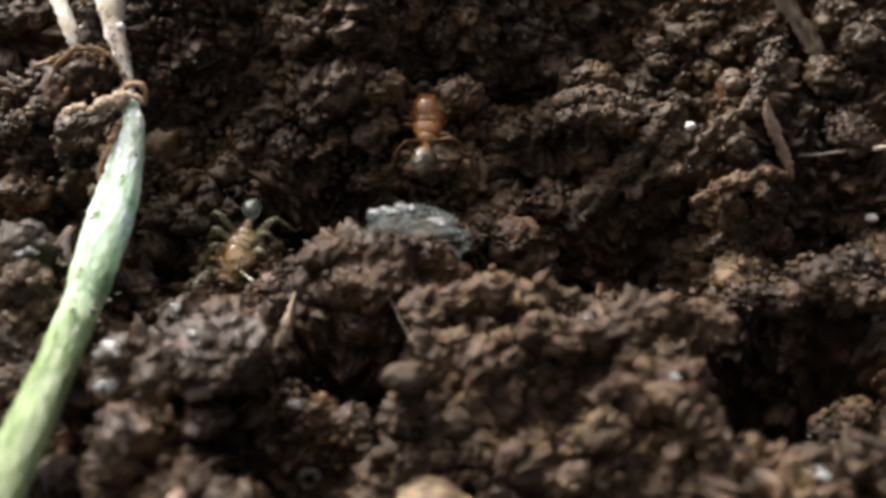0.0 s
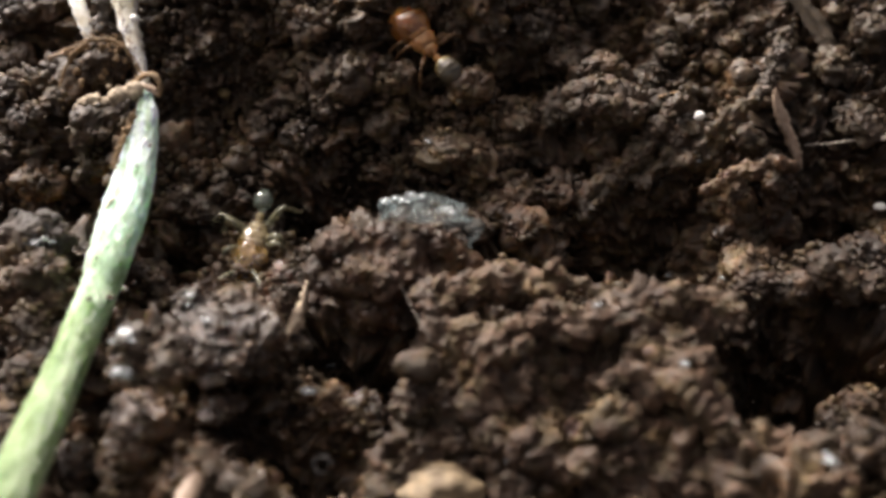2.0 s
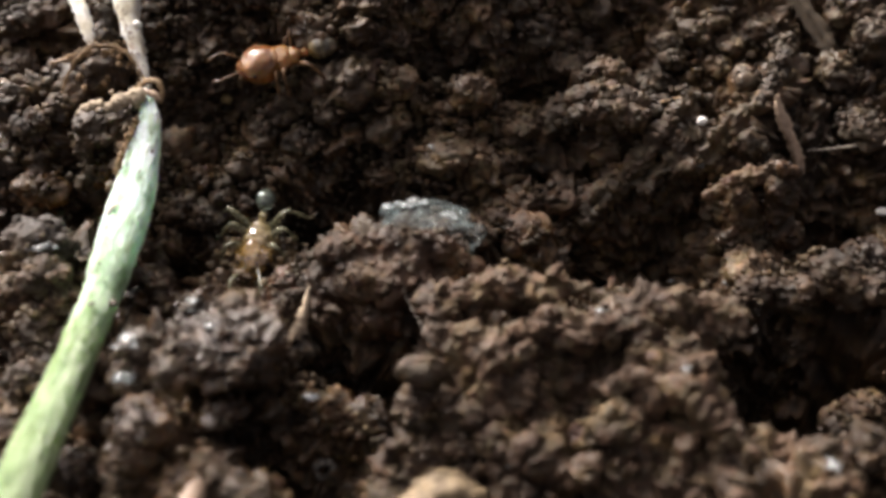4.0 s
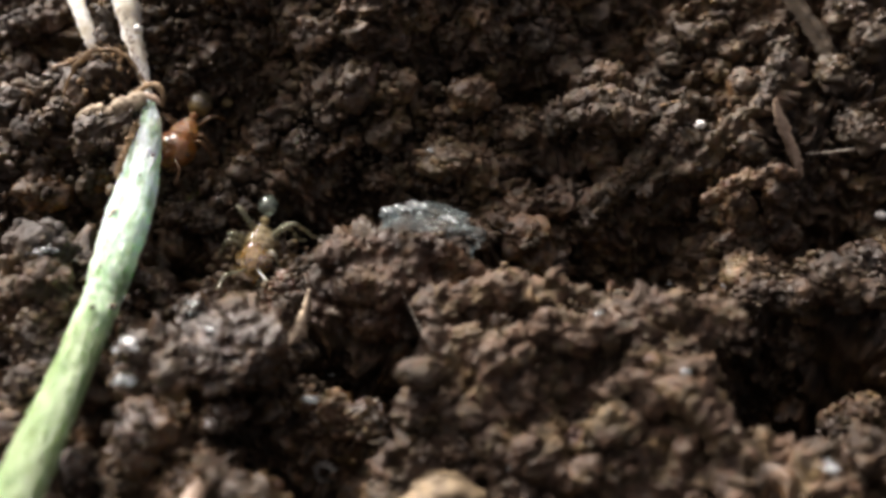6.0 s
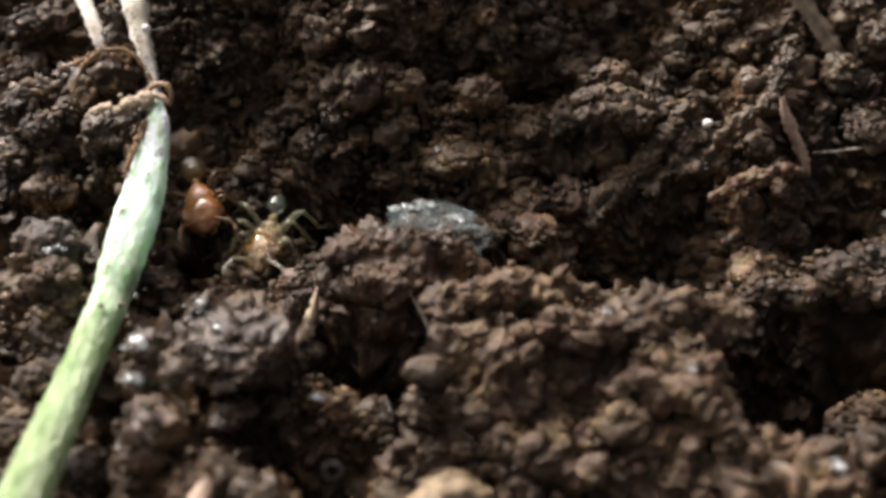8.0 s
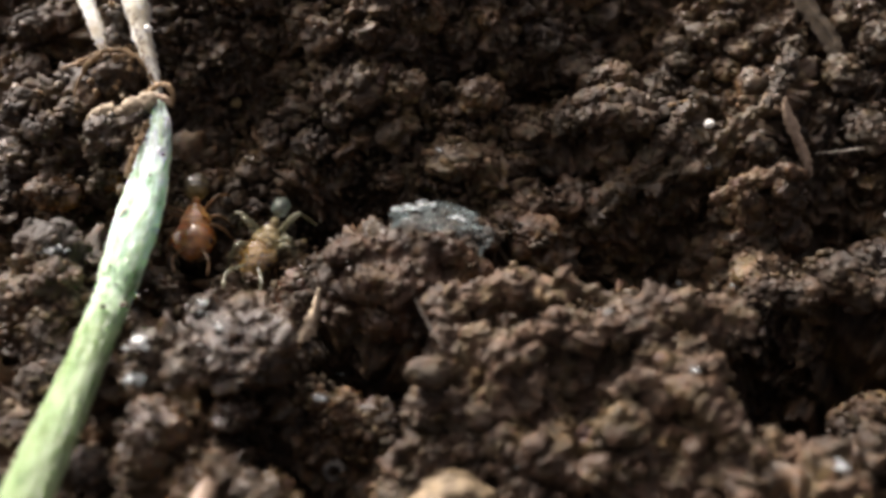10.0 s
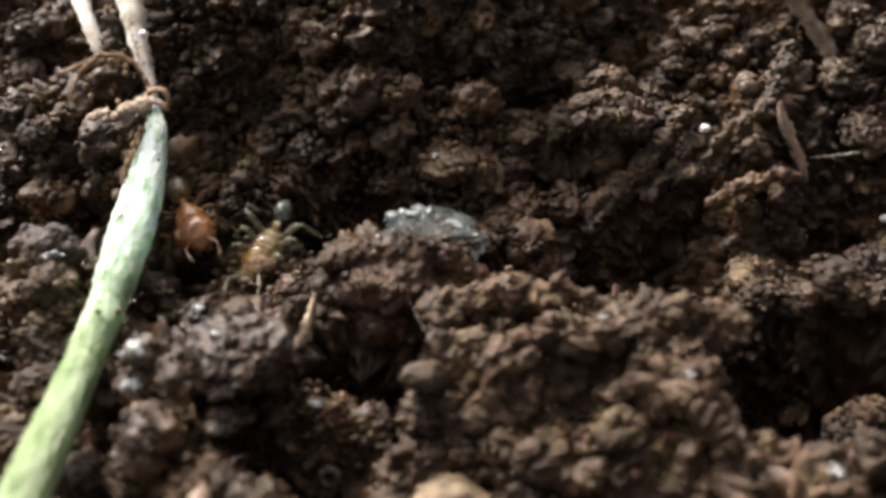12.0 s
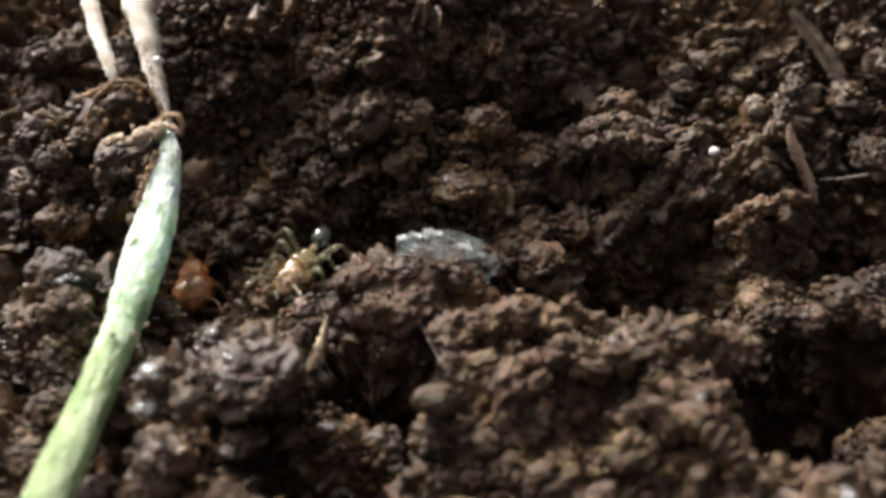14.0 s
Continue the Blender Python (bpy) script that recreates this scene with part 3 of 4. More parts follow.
for row in BACK_CLODS + BACK_CLODS_MORE + RIDGE_CLODS:
    clod(row, SHADED if row[0] < -14 else CLOD, "dark brown crumbly clod on the soil bank", "clods on the soil bank")
for row in FAR_SIDE_CLODS:
    clod(row, CLOD, "dark brown clod of crumbled soil", "clods beside the hollow")
# rim clods are dimmed by colour to stand for the hollow's shade
for row in NEAR_SIDE_CLODS:
    clod(row, SHADED, "brown clod at the rim of the dark hollow", "clods beside the hollow")
for row in VALLEY_CLODS:
    clod(row, RUST, "small reddish-brown clod in the dip", "clods in the dip")
for row in CREST_CLODS + MOUND_CLODS + MOUND_CLODS_MORE:
    clod(row, MOUND, "greyish-brown granular clod of the soil mound", "clods of the mound")
for k, row in enumerate(NEAR_CLODS + NEAR_CLODS_MORE):
    if k in (5, 6, 7):
        clod(row, BEIGE if k == 7 else GREY, "greyish moist clod with wet glints", "moist clods")
    else:
        clod(row, WET, "dark moist soil clod with wet glints", "moist clods")
for row in GREYISH_CLODS:
    clod(row, GREY, "greyish moist clod with wet glints", "moist clods")
for row in PURPLE_CLODS:
    clod(row, PURPLE, "small purplish-red clod beside the leaf flake", "purplish clods")
# shade left of the stalk is painted through the darker soil
for k, row in enumerate(LEFT_CLODS):
    if k == 4:
        clod(row, MOSSY, "yellowish mossy clod beside the pale stalk", "clods beside the stalk")
    else:
        clod(row, SHADED, "brown clod beside the pale stalk, darkened by painted shade", "clods beside the stalk")
for k, row in enumerate(STALK_CRUST):
    clod(row, TAN if k == 2 else MOSSY if k == 4 else CLOD, "brown lump of soil crusted on the stalk", "crusts on the stalk")


# ---- merged masses of soil: strokes through (x, y, z, radius) in millimetres ----
MOUND_TOP = (
    ((4.27, -4.34, 2.82, 0.33), (4.36, -4.68, 2.73, 0.35)),
    ((-0.07, -4.47, 1.53, 0.68), (0.99, -4.39, 1.69, 0.72), (2.16, -4.29, 1.89, 0.63), (3.09, -4.70, 1.82, 0.55)),
    ((3.30, -4.67, 1.85, 0.42), (4.36, -4.40, 2.12, 0.55), (5.27, -4.79, 2.05, 0.46), (6.16, -5.31, 1.95, 0.42)),
    ((3.64, -6.05, 1.52, 0.58), (4.95, -6.28, 1.57, 0.70), (6.18, -5.94, 1.98, 0.73), (7.41, -5.74, 2.24, 0.69), (8.29, -5.94, 2.26, 0.62)),
    ((8.56, -5.74, 2.07, 0.58), (9.47, -5.71, 2.21, 0.61), (10.41, -6.13, 2.15, 0.57), (10.72, -6.60, 1.89, 0.36)),
    ((8.91, -6.35, 1.76, 0.28), (10.17, -6.62, 1.78, 0.36)),
)
MOUND_FACE = (
    ((-0.18, -4.88, 1.34, 0.64), (0.04, -5.82, 0.77, 0.71), (0.66, -6.57, 0.36, 0.63)),
    ((1.27, -6.22, 1.16, 0.83), (1.87, -7.13, 0.64, 0.86), (2.06, -8.38, -0.10, 0.69)),
    ((2.72, -6.28, 1.22, 0.53), (2.99, -7.16, 0.67, 0.58), (2.76, -8.38, -0.11, 0.48)),
    ((0.97, -6.94, 0.14, 0.71), (1.06, -8.02, -0.50, 0.61)),
    ((-0.80, -7.22, -0.31, 0.58), (-1.00, -8.22, -0.88, 0.70)),
    ((6.99, -6.26, 1.78, 0.61), (7.34, -6.97, 1.35, 0.52), (7.09, -7.64, 0.87, 0.49)),
    ((7.90, -7.77, 1.40, 0.40), (8.69, -7.74, 1.55, 0.52), (9.30, -8.05, 1.44, 0.44)),
)
MOUND_FOOT = (
    ((6.13, -8.35, 0.61, 0.44), (7.01, -8.32, 0.78, 0.60), (8.26, -8.51, 0.86, 0.67), (9.26, -9.05, 0.74, 0.62), (9.73, -9.92, 0.42, 0.58), (10.36, -10.71, 0.17, 0.46)),
    ((9.64, -9.81, -0.11, 0.47), (9.88, -10.84, -0.51, 0.54), (10.08, -11.92, -0.79, 0.49)),
    ((10.51, -10.38, -0.22, 0.54), (11.62, -10.52, -0.12, 0.65), (12.71, -10.69, -0.02, 0.65), (13.35, -11.22, -0.15, 0.53)),
    ((-1.18, -9.55, -1.55, 0.72), (-1.72, -10.82, -2.11, 0.80)),
    ((2.64, -9.47, -0.97, 0.60), (3.79, -10.16, -1.11, 0.67), (4.74, -10.84, -1.28, 0.71)),
    ((6.92, -10.38, -1.74, 0.88), (8.53, -10.51, -1.66, 0.88)),
)
MOUND_CORE = (
    ((0.47, -4.99, -0.64, 1.44), (0.34, -9.70, -3.22, 1.66)),
    ((3.50, -5.11, -0.52, 1.51), (3.31, -10.25, -3.17, 1.85)),
    ((5.16, -6.12, -0.73, 1.07), (5.08, -7.59, -1.59, 1.05)),
    ((6.88, -5.77, -0.47, 1.50), (6.95, -10.11, -2.69, 1.84)),
    ((9.13, -5.55, 0.50, 0.93), (8.70, -10.73, -2.21, 1.20)),
    ((10.56, -10.67, -1.96, 1.19), (12.75, -11.29, -1.78, 1.17)),
)
RIDGE_LOW = (
    ((6.43, 2.93, -0.66, 0.45), (7.15, 3.52, 0.36, 0.50), (7.98, 3.71, 0.90, 0.55), (8.63, 3.97, 1.98, 0.49), (9.36, 4.33, 2.88, 0.49), (9.92, 4.91, 3.57, 0.34), (10.70, 5.55, 4.03, 0.24), (11.51, 5.74, 3.93, 0.15)),
    ((9.57, 3.56, 1.79, 0.34), (10.40, 3.51, 1.88, 0.54), (11.33, 3.47, 2.14, 0.49), (11.93, 3.73, 3.22, 0.34), (12.44, 3.95, 3.96, 0.36), (13.13, 4.17, 4.38, 0.36), (13.99, 5.38, 4.57, 0.41), (14.71, 6.82, 4.89, 0.37), (15.14, 8.08, 5.31, 0.30)),
    ((10.00, 4.40, 2.33, 0.64), (11.14, 4.26, 2.78, 0.58)),
    ((10.49, 4.38, 0.59, 1.01), (8.97, 4.05, -0.74, 1.02)),
    ((10.21, 4.54, 1.99, 0.34), (11.10, 4.52, 2.12, 0.36), (11.96, 4.26, 2.12, 0.30)),
    ((9.86, 3.59, 1.93, 0.30), (10.79, 3.39, 2.01, 0.34), (11.71, 3.14, 2.02, 0.28)),
    ((8.82, 3.04, 0.97, 0.34), (9.36, 3.51, 1.54, 0.36), (9.85, 4.15, 1.99, 0.30)),
)
PITTED = (
    ((6.30, 6.88, 4.18, 0.42), (7.24, 7.13, 4.32, 0.50), (8.15, 6.79, 4.06, 0.42)),
    ((5.66, 5.71, 3.86, 0.40), (6.70, 5.87, 4.05, 0.50), (7.66, 5.72, 4.03, 0.50), (8.50, 5.47, 3.72, 0.40)),
    ((5.76, 4.90, 3.51, 0.34), (6.69, 4.70, 3.75, 0.42), (7.71, 4.61, 3.64, 0.42), (8.54, 4.77, 3.36, 0.32)),
    ((6.69, 6.52, 2.65, 1.10), (7.96, 6.44, 2.55, 1.10), (7.68, 6.13, 1.24, 1.10)),
)
LEDGE = (
    ((11.08, 1.47, 1.77, 0.21), (11.73, 1.45, 2.37, 0.33), (12.69, 1.45, 2.83, 0.37), (13.84, 1.77, 2.88, 0.40), (14.78, 2.17, 2.57, 0.24)),
    ((11.91, 1.26, 2.13, 0.26), (12.08, 0.72, 1.17, 0.23)),
    ((11.70, 0.61, 0.10, 0.29), (12.17, 0.80, 0.32, 0.21)),
    ((12.39, 1.75, 1.62, 0.62), (13.10, 1.86, -0.92, 0.98)),
    ((14.20, 2.07, 1.83, 0.57), (14.58, 1.86, -0.93, 0.89)),
)
LUMP = (
    ((-4.42, -1.98, 1.44, 0.53), (-3.29, -1.98, 1.75, 0.71), (-1.73, -2.07, 1.94, 0.75), (-0.18, -1.96, 1.59, 0.71), (0.85, -2.08, 0.81, 0.54)),
    ((-3.53, -2.65, 0.63, 1.02), (-1.73, -2.94, 0.89, 1.23), (-0.07, -2.74, 0.49, 0.93)),
    ((-4.44, -2.43, 0.59, 0.67), (-4.68, -2.93, -0.17, 0.58)),
    ((-3.09, -3.43, -0.47, 0.89), (-1.30, -3.42, -0.48, 0.98)),
)
DOME = (
    ((-12.88, -2.53, 0.32, 0.20), (-12.26, -2.34, 0.70, 0.29), (-11.54, -2.43, 0.59, 0.31), (-11.12, -2.78, 0.15, 0.27), (-11.03, -3.30, -0.31, 0.20)),
    ((-12.35, -2.19, -0.85, 0.60), (-12.05, -3.00, -1.19, 0.46)),
)
MASS_POINTS = []


def mass(name, strokes, material, seed, label, category, voxel=0.10, grain=1.0, granules=0):
    """Lumps strung along strokes, melted into one body and covered with rounded nodules."""
    rng = np.random.default_rng(seed)
    base, f = BALLS[3]
    vs, fs, count = [], [], 0
    for stroke in strokes:
        p = np.array(stroke)
        for a, b in zip(p[:-1], p[1:]):
            steps = max(2, int(np.linalg.norm((b - a)[:3]) / (0.45 * min(a[3], b[3]))))
            for k in range(steps + 1):
                q = a + (b - a) * k / steps
                v = base * (1 + 0.16 * waves(base, rng, 2.2) + 0.08 * waves(base, rng, 5.0))[:, None]
                size = q[3] * rng.uniform(0.82, 1.1, 3)
                vs.append(v * size + q[:3] + rng.normal(size=3) * 0.10 * q[3]), fs.append(f + count)
                count += len(v)
    raw = new(name, mesh_of(name, np.vstack(vs) * MM, np.vstack(fs), material))
    melt = raw.modifiers.new("melt", "REMESH")
    melt.mode, melt.voxel_size = "VOXEL", voxel * MM
    ease = raw.modifiers.new("ease", "SMOOTH")
    ease.factor, ease.iterations = 0.5, 4
    me = bpy.data.meshes.new_from_object(raw.evaluated_get(bpy.context.evaluated_depsgraph_get()))
    raw.modifiers.clear()
    co, no = np.zeros(len(me.vertices) * 3), np.zeros(len(me.vertices) * 3)
    me.vertices.foreach_get("co", co), me.vertices.foreach_get("normal", no)
    co, no = co.reshape(-1, 3) / MM, no.reshape(-1, 3)
    p = co + 0.30 * np.sin(co[:, [1, 2, 0]] * 2.3 + 1) + 0.10 * np.sin(co[:, [2, 0, 1]] * 5.1 + 2) + 0.03 * np.sin(co[:, [1, 2, 0]] * 14.0 + 4)
    patchy = np.clip(0.6 + 0.5 * np.sin(p @ (0.9, 0.7, 0.8) + 1.3 * np.sin(p @ (0.5, -0.8, 0.4))), 0.15, 1.1)
    h = 0.55 * cells(p, 1.6, seed) + patchy * (0.40 * cells(p, 0.8, seed + 1) + 0.20 * cells(p, 0.4, seed + 2)) + crag(p, 0.7, 0.13, seed) + crag(p, 2.2, 0.07, seed + 5) + crag(p, 5.0, 0.03, seed + 6) - 0.36
    co = co + no * (h * grain)[:, None]
    me.vertices.foreach_set("co", (co * MM).ravel())
    me.polygons.foreach_set("use_smooth", [True] * len(me.polygons))
    me.update()
    raw.data = me
    up = np.flatnonzero(no[:, 2] > 0.2)
    if granules:
        chance = random.Random(seed)
        for k in rng.choice(np.flatnonzero(no[:, 1] < 0.6), granules, replace=False):
            granule(raw, co[k] * MM, chance.uniform(0.10, 0.26) * MM, material, chance)
    MASS_POINTS.extend(co[rng.choice(up, min(len(up), 500), replace=False)])
    return tagged(raw, label, category)


mass("soil_mound", MOUND_TOP + MOUND_FACE + MOUND_FOOT + MOUND_CORE, MOUND, 21, "greyish-brown folded mound of clotted soil", "soil mound", 0.085, granules=90)
mass("soil_lump", LUMP, PINKISH, 24, "pinkish-brown granular lump of soil below the water film", "soil lump", 0.07, 0.5, 50)
mass("soil_dome", DOME, SHADED, 25, "dark hollow dome of soil beside the pale stalk", "soil dome", 0.07, 0.4, 10)
mass("soil_ridge", RIDGE_LOW, CLOD, 22, "brown crusted soil ridge running up the bank", "soil ridge", 0.07, 0.6, 50)
mass("soil_clod", PITTED, CLOD, 27, "greyish-brown pitted clod jutting from the bank", "soil clod", 0.06, 0.55, 30)
mass("soil_ledge", LEDGE, RUST, 23, "reddish-brown ledge of soil below the dry husk", "soil ledge", 0.06, 0.45, 24)


def crumbs():
    """Loose crumbs over the soil and the clods, one sheet of stuff."""
    rng = np.random.default_rng(7)
    kinds = {1: [lump(100 + k, 1, 4, 10) for k in range(6)], 2: [lump(120 + k, 2, 6, 20) for k in range(8)]}
    vs, fs, base = [], [], 0
    for k in range(20000):
        r = float(np.clip(0.10 * np.exp(rng.normal(0.25, 0.55)), 0.06, 0.34))
        if k % 5 < 2:
            cx, cy, cz, cr, ca = PLACED[rng.integers(len(PLACED))]
            d = rng.normal(size=3)
            d[2] = abs(d[2]) + 0.1
            d /= np.linalg.norm(d)
            at = np.array([cx, cy, cz]) + d * cr * np.array([1, 1, ca]) * 0.95
            r *= 0.75
        elif k % 15 == 2:
            at = MASS_POINTS[rng.integers(len(MASS_POINTS))] + rng.normal(size=3) * 0.05
            r *= 0.6
        else:
            x, y = (rng.uniform(-14, 7), rng.uniform(3, 11.5)) if k % 2 == 0 else (rng.uniform(-20, 20), rng.uniform(-14.5, 15.5))
            r *= 0.7 if -2 < x < 12 and y < -3 else 1.0
            at = np.array([x, y, relief(x, y) - 0.3 + rng.uniform(-0.2, 0.6) * r])
        shapes = kinds[2 if r > 0.135 else 1]
        v, f = shapes[rng.integers(len(shapes))]
        a = rng.uniform(0, 6.28)
        c, s = math.cos(a), math.sin(a)
        v = v @ np.array([[c, -s, 0], [s, c, 0], [0, 0, 1]]) * np.array([r * rng.uniform(0.7, 1.4), r * rng.uniform(0.6, 1.1), r * rng.uniform(0.7, 1.1)])
        vs.append(v + at), fs.append(f + base)
        base += len(v)
    me = mesh_of("soil_crumbs", np.vstack(vs) * MM, np.vstack(fs), CRUMB)
    tagged(new("soil_crumbs", me), "loose dark soil crumbs scattered over the ground", "soil crumbs", kind="stuff")


crumbs()

# ---- stalk ----
STEM = ((-14.02, -15.87, 0.76, 0.879), (-13.65, -13.19, 0.76, 0.828), (-13.47, -10.68, 0.80, 0.798), (-13.30, -8.10, 0.81, 0.741), (-12.97, -5.85, 1.27, 0.707), (-12.85, -4.45, 1.40, 0.724), (-12.68, -2.83, 1.83, 0.829), (-12.64, -0.62, 2.03, 0.906), (-12.63, 1.32, 2.27, 0.864), (-12.54, 2.98, 2.82, 0.692), (-12.43, 4.20, 3.58, 0.505), (-12.65, 5.48, 4.11, 0.244), )
UPPER_RIGHT = ((-12.65, 5.37, 3.96, 0.128), (-12.81, 6.05, 4.33, 0.180), (-13.05, 6.78, 4.76, 0.232), (-13.36, 7.42, 5.24, 0.310), (-13.76, 8.49, 5.94, 0.418), (-14.14, 9.61, 6.69, 0.526), (-14.89, 11.44, 7.73, 0.642), )
UPPER_LEFT = ((-15.43, 8.24, 4.77, 0.170), (-15.66, 8.60, 5.21, 0.318), (-16.13, 9.48, 5.82, 0.343), (-16.68, 10.60, 6.42, 0.372), (-17.21, 12.08, 7.34, 0.402), )
ARCH = ((-17.13, 6.95, 4.87, 0.062), (-16.46, 7.10, 5.04, 0.078), (-15.79, 7.30, 5.27, 0.092), (-15.16, 7.45, 5.45, 0.108), (-14.45, 7.47, 5.46, 0.108), (-13.77, 7.28, 5.23, 0.108), (-13.30, 6.89, 4.76, 0.092), (-12.81, 6.00, 4.57, 0.106), )
ARCH_INNER = ((-15.49, 7.32, 5.29, 0.104), (-16.06, 6.97, 4.88, 0.104), (-16.39, 6.56, 4.38, 0.087), (-16.61, 6.08, 3.81, 0.069), )
CRUST_TOP = ((-15.39, 4.58, 3.77, 0.194), (-14.68, 4.66, 3.86, 0.266), (-14.05, 4.61, 3.80, 0.266), (-13.45, 4.86, 4.10, 0.242), (-12.94, 5.10, 4.38, 0.194), )
CRUST_SIDE = ((-15.29, 4.41, 3.42, 0.413), (-14.12, 4.18, 3.57, 0.459), (-13.29, 4.33, 3.75, 0.337), (-13.46, 3.81, 3.13, 0.290), (-14.42, 3.78, 3.10, 0.435), (-15.49, 4.17, 2.54, 0.442), (-15.12, 3.43, 1.93, 0.366), (-15.31, 2.88, 1.27, 0.317), )
CRUST_EDGE = ((-12.82, 4.05, 3.95, 0.239), (-12.97, 3.53, 3.73, 0.261), (-13.08, 2.79, 3.53, 0.236), (-13.20, 1.96, 3.30, 0.186), (-13.19, 0.99, 3.24, 0.138), )
CRUST_HIGH = ((-15.25, 9.46, 6.39, 0.381), (-14.84, 8.92, 5.71, 0.406), (-15.07, 8.53, 5.25, 0.330), (-14.43, 8.56, 5.28, 0.304), )
COLLAR = ((-13.13, 5.44, 4.49, 0.110), (-12.65, 5.66, 4.75, 0.127), (-12.18, 5.65, 4.73, 0.127), (-11.94, 5.38, 4.41, 0.110), (-12.05, 5.07, 4.03, 0.073), )
COLLAR_LOW = ((-13.27, 4.90, 4.13, 0.145), (-12.74, 5.17, 4.48, 0.145), (-12.26, 5.15, 4.43, 0.127), (-12.06, 4.97, 4.21, 0.090), )
CRUST_BACK = ((-15.69, 7.73, 3.86, 0.469), (-14.92, 8.02, 4.21, 0.586), (-14.26, 7.80, 3.93, 0.411), (-15.23, 7.41, 3.46, 0.469), )
CRUST_BETWEEN = ((-15.32, 10.44, 6.37, 0.306), (-14.98, 9.72, 5.89, 0.324), (-15.02, 9.01, 5.41, 0.270), (-14.46, 8.34, 4.96, 0.306), (-14.64, 7.81, 4.57, 0.216), )
CRUST_SMEAR = ((-14.14, 9.10, 6.62, 0.096), (-13.68, 7.94, 5.85, 0.084), (-13.34, 7.03, 5.24, 0.078), (-13.01, 6.14, 4.64, 0.060), )
FIBRE = ((-15.72, 8.52, 4.48, 0.115), (-16.37, 8.26, 4.46, 0.115), (-16.40, 6.82, 5.10, 0.098), (-16.70, 6.24, 5.30, 0.085), )

stalk = tagged(new("plant_stalk"), "pale green-white stalk with torn dry top, lying on soil", "plant stalk")
limb("lower_stem", STEM, STALK, stalk, 28, steps=8, wobble=0.028, seed=2, label="pale green smooth stem")
limb("upper_strip", UPPER_RIGHT, DRY_STALK, stalk, 14, wobble=0.11, seed=3, flat=0.6, label="dry cream strip of stem")
limb("upper_strip", UPPER_LEFT, DRY_STALK, stalk, 14, wobble=0.11, seed=4, flat=0.6, label="dry cream strip of stem")


def crusty(name, pts, material, seed, label, spread=0.6, level=3):
    """A crumbly band of soil along points, one mesh."""
    rng = np.random.default_rng(seed)
    p = np.array(pts)
    vs, fs, base = [], [], 0
    for a, b in zip(p[:-1], p[1:]):
        count = max(4, int(4.6 * np.linalg.norm((b - a)[:3]) / max(0.15, a[3])))
        for k in range(count):
            q = a + (b - a) * (k + rng.uniform(0, 1)) / count
            v, f = lump(seed * 31 + base % 97, level, 8, 40)
            size = q[3] * rng.uniform(0.22, 0.62) * rng.uniform(0.7, 1.2, 3)
            vs.append(v * size + q[:3] + rng.normal(size=3) * q[3] * spread), fs.append(f + base)
            base += len(v)
    return part(name, mesh_of(name, np.vstack(vs) * MM, np.vstack(fs), material), stalk, label)


def crust(name, pts, material, seed, label, grain=0.4):
    """A clotted band of soil or bark stuck to the stalk."""
    ob = mass(name, (pts,), material, seed, label, "", 0.055, grain)
    ob.parent = stalk
    return ob


crust("sheath", ARCH, BARK, 35, "light brown arched dry fibre", 0.14)
crust("sheath", ARCH_INNER, BARK, 36, "light brown arched dry fibre", 0.14)
limb("collar", COLLAR, BARK, stalk, 9, wobble=0.2, seed=23, flat=0.5, label="brown fibrous collar at the node")
limb("collar", COLLAR_LOW, STRAW, stalk, 9, wobble=0.2, seed=24, flat=0.5, label="tan fibrous collar at the node")
crust("crust", CRUST_TOP, CRUST, 31, "tan dry soil crust beside the node", 0.8)
crust("crust", CRUST_BETWEEN, CLOD, 37, "dark brown soil between the dry strips", 0.6)
crusty("crust", CRUST_BETWEEN, BARK, 45, "brown crumbs between the dry strips", 0.8)
crusty("crust", CRUST_SMEAR, BARK, 46, "brown soil smeared on the dry strip", 0.9)
crust("crust", CRUST_SIDE, CLOD, 32, "brown soil crust hanging from the stem", 0.6)
crust("crust", CRUST_HIGH, CLOD, 33, "brown soil caught between dry strips")
crust("crust", CRUST_BACK, SOIL, 34, "dark soil under the arched sheath", 0.6)
crusty("crust", ARCH, BARK, 41, "brown crumbs caught on the fibre", 1.6)
crusty("crust", CRUST_TOP, CRUST, 42, "tan crumbs on the dry crust", 0.8)
crusty("crust", CRUST_SIDE, CLOD, 43, "brown crumbs on the dry crust", 0.8)
crusty("crust", CRUST_BACK, BARK, 44, "brown crumbs under the arched fibre", 0.8)
crusty("crust", CRUST_EDGE, BARK, 10, "thin soil smear on the stem edge", 0.3)
limb("fibre", FIBRE, STRAW, stalk, 7, wobble=0.06, seed=8, label="short pale fibre")

SPOTS = ((-12.18, -5.02, 1.73, 0.184), (-12.75, -5.51, 2.12, 0.141), (-11.94, 2.37, 3.40, 0.090), (-12.83, -3.71, 2.53, 0.070), (-12.94, -0.77, 2.94, 0.221), (-13.05, -1.02, 2.86, 0.160), (-12.68, -6.49, 1.90, 0.056), (-12.27, 1.20, 3.22, 0.064), )
for k, (x, y, z, r) in enumerate(SPOTS):
    v, f = lump(300 + k, 2, 6, 12)
    ob = part("speck", mesh_of("speck", (v * np.array((r, r, r * 0.6)) + (x, y, z)) * MM, f, DRY_STALK if k in (4, 5) else SOIL), stalk, "pale peeled fleck" if k in (4, 5) else "dark soil speck")

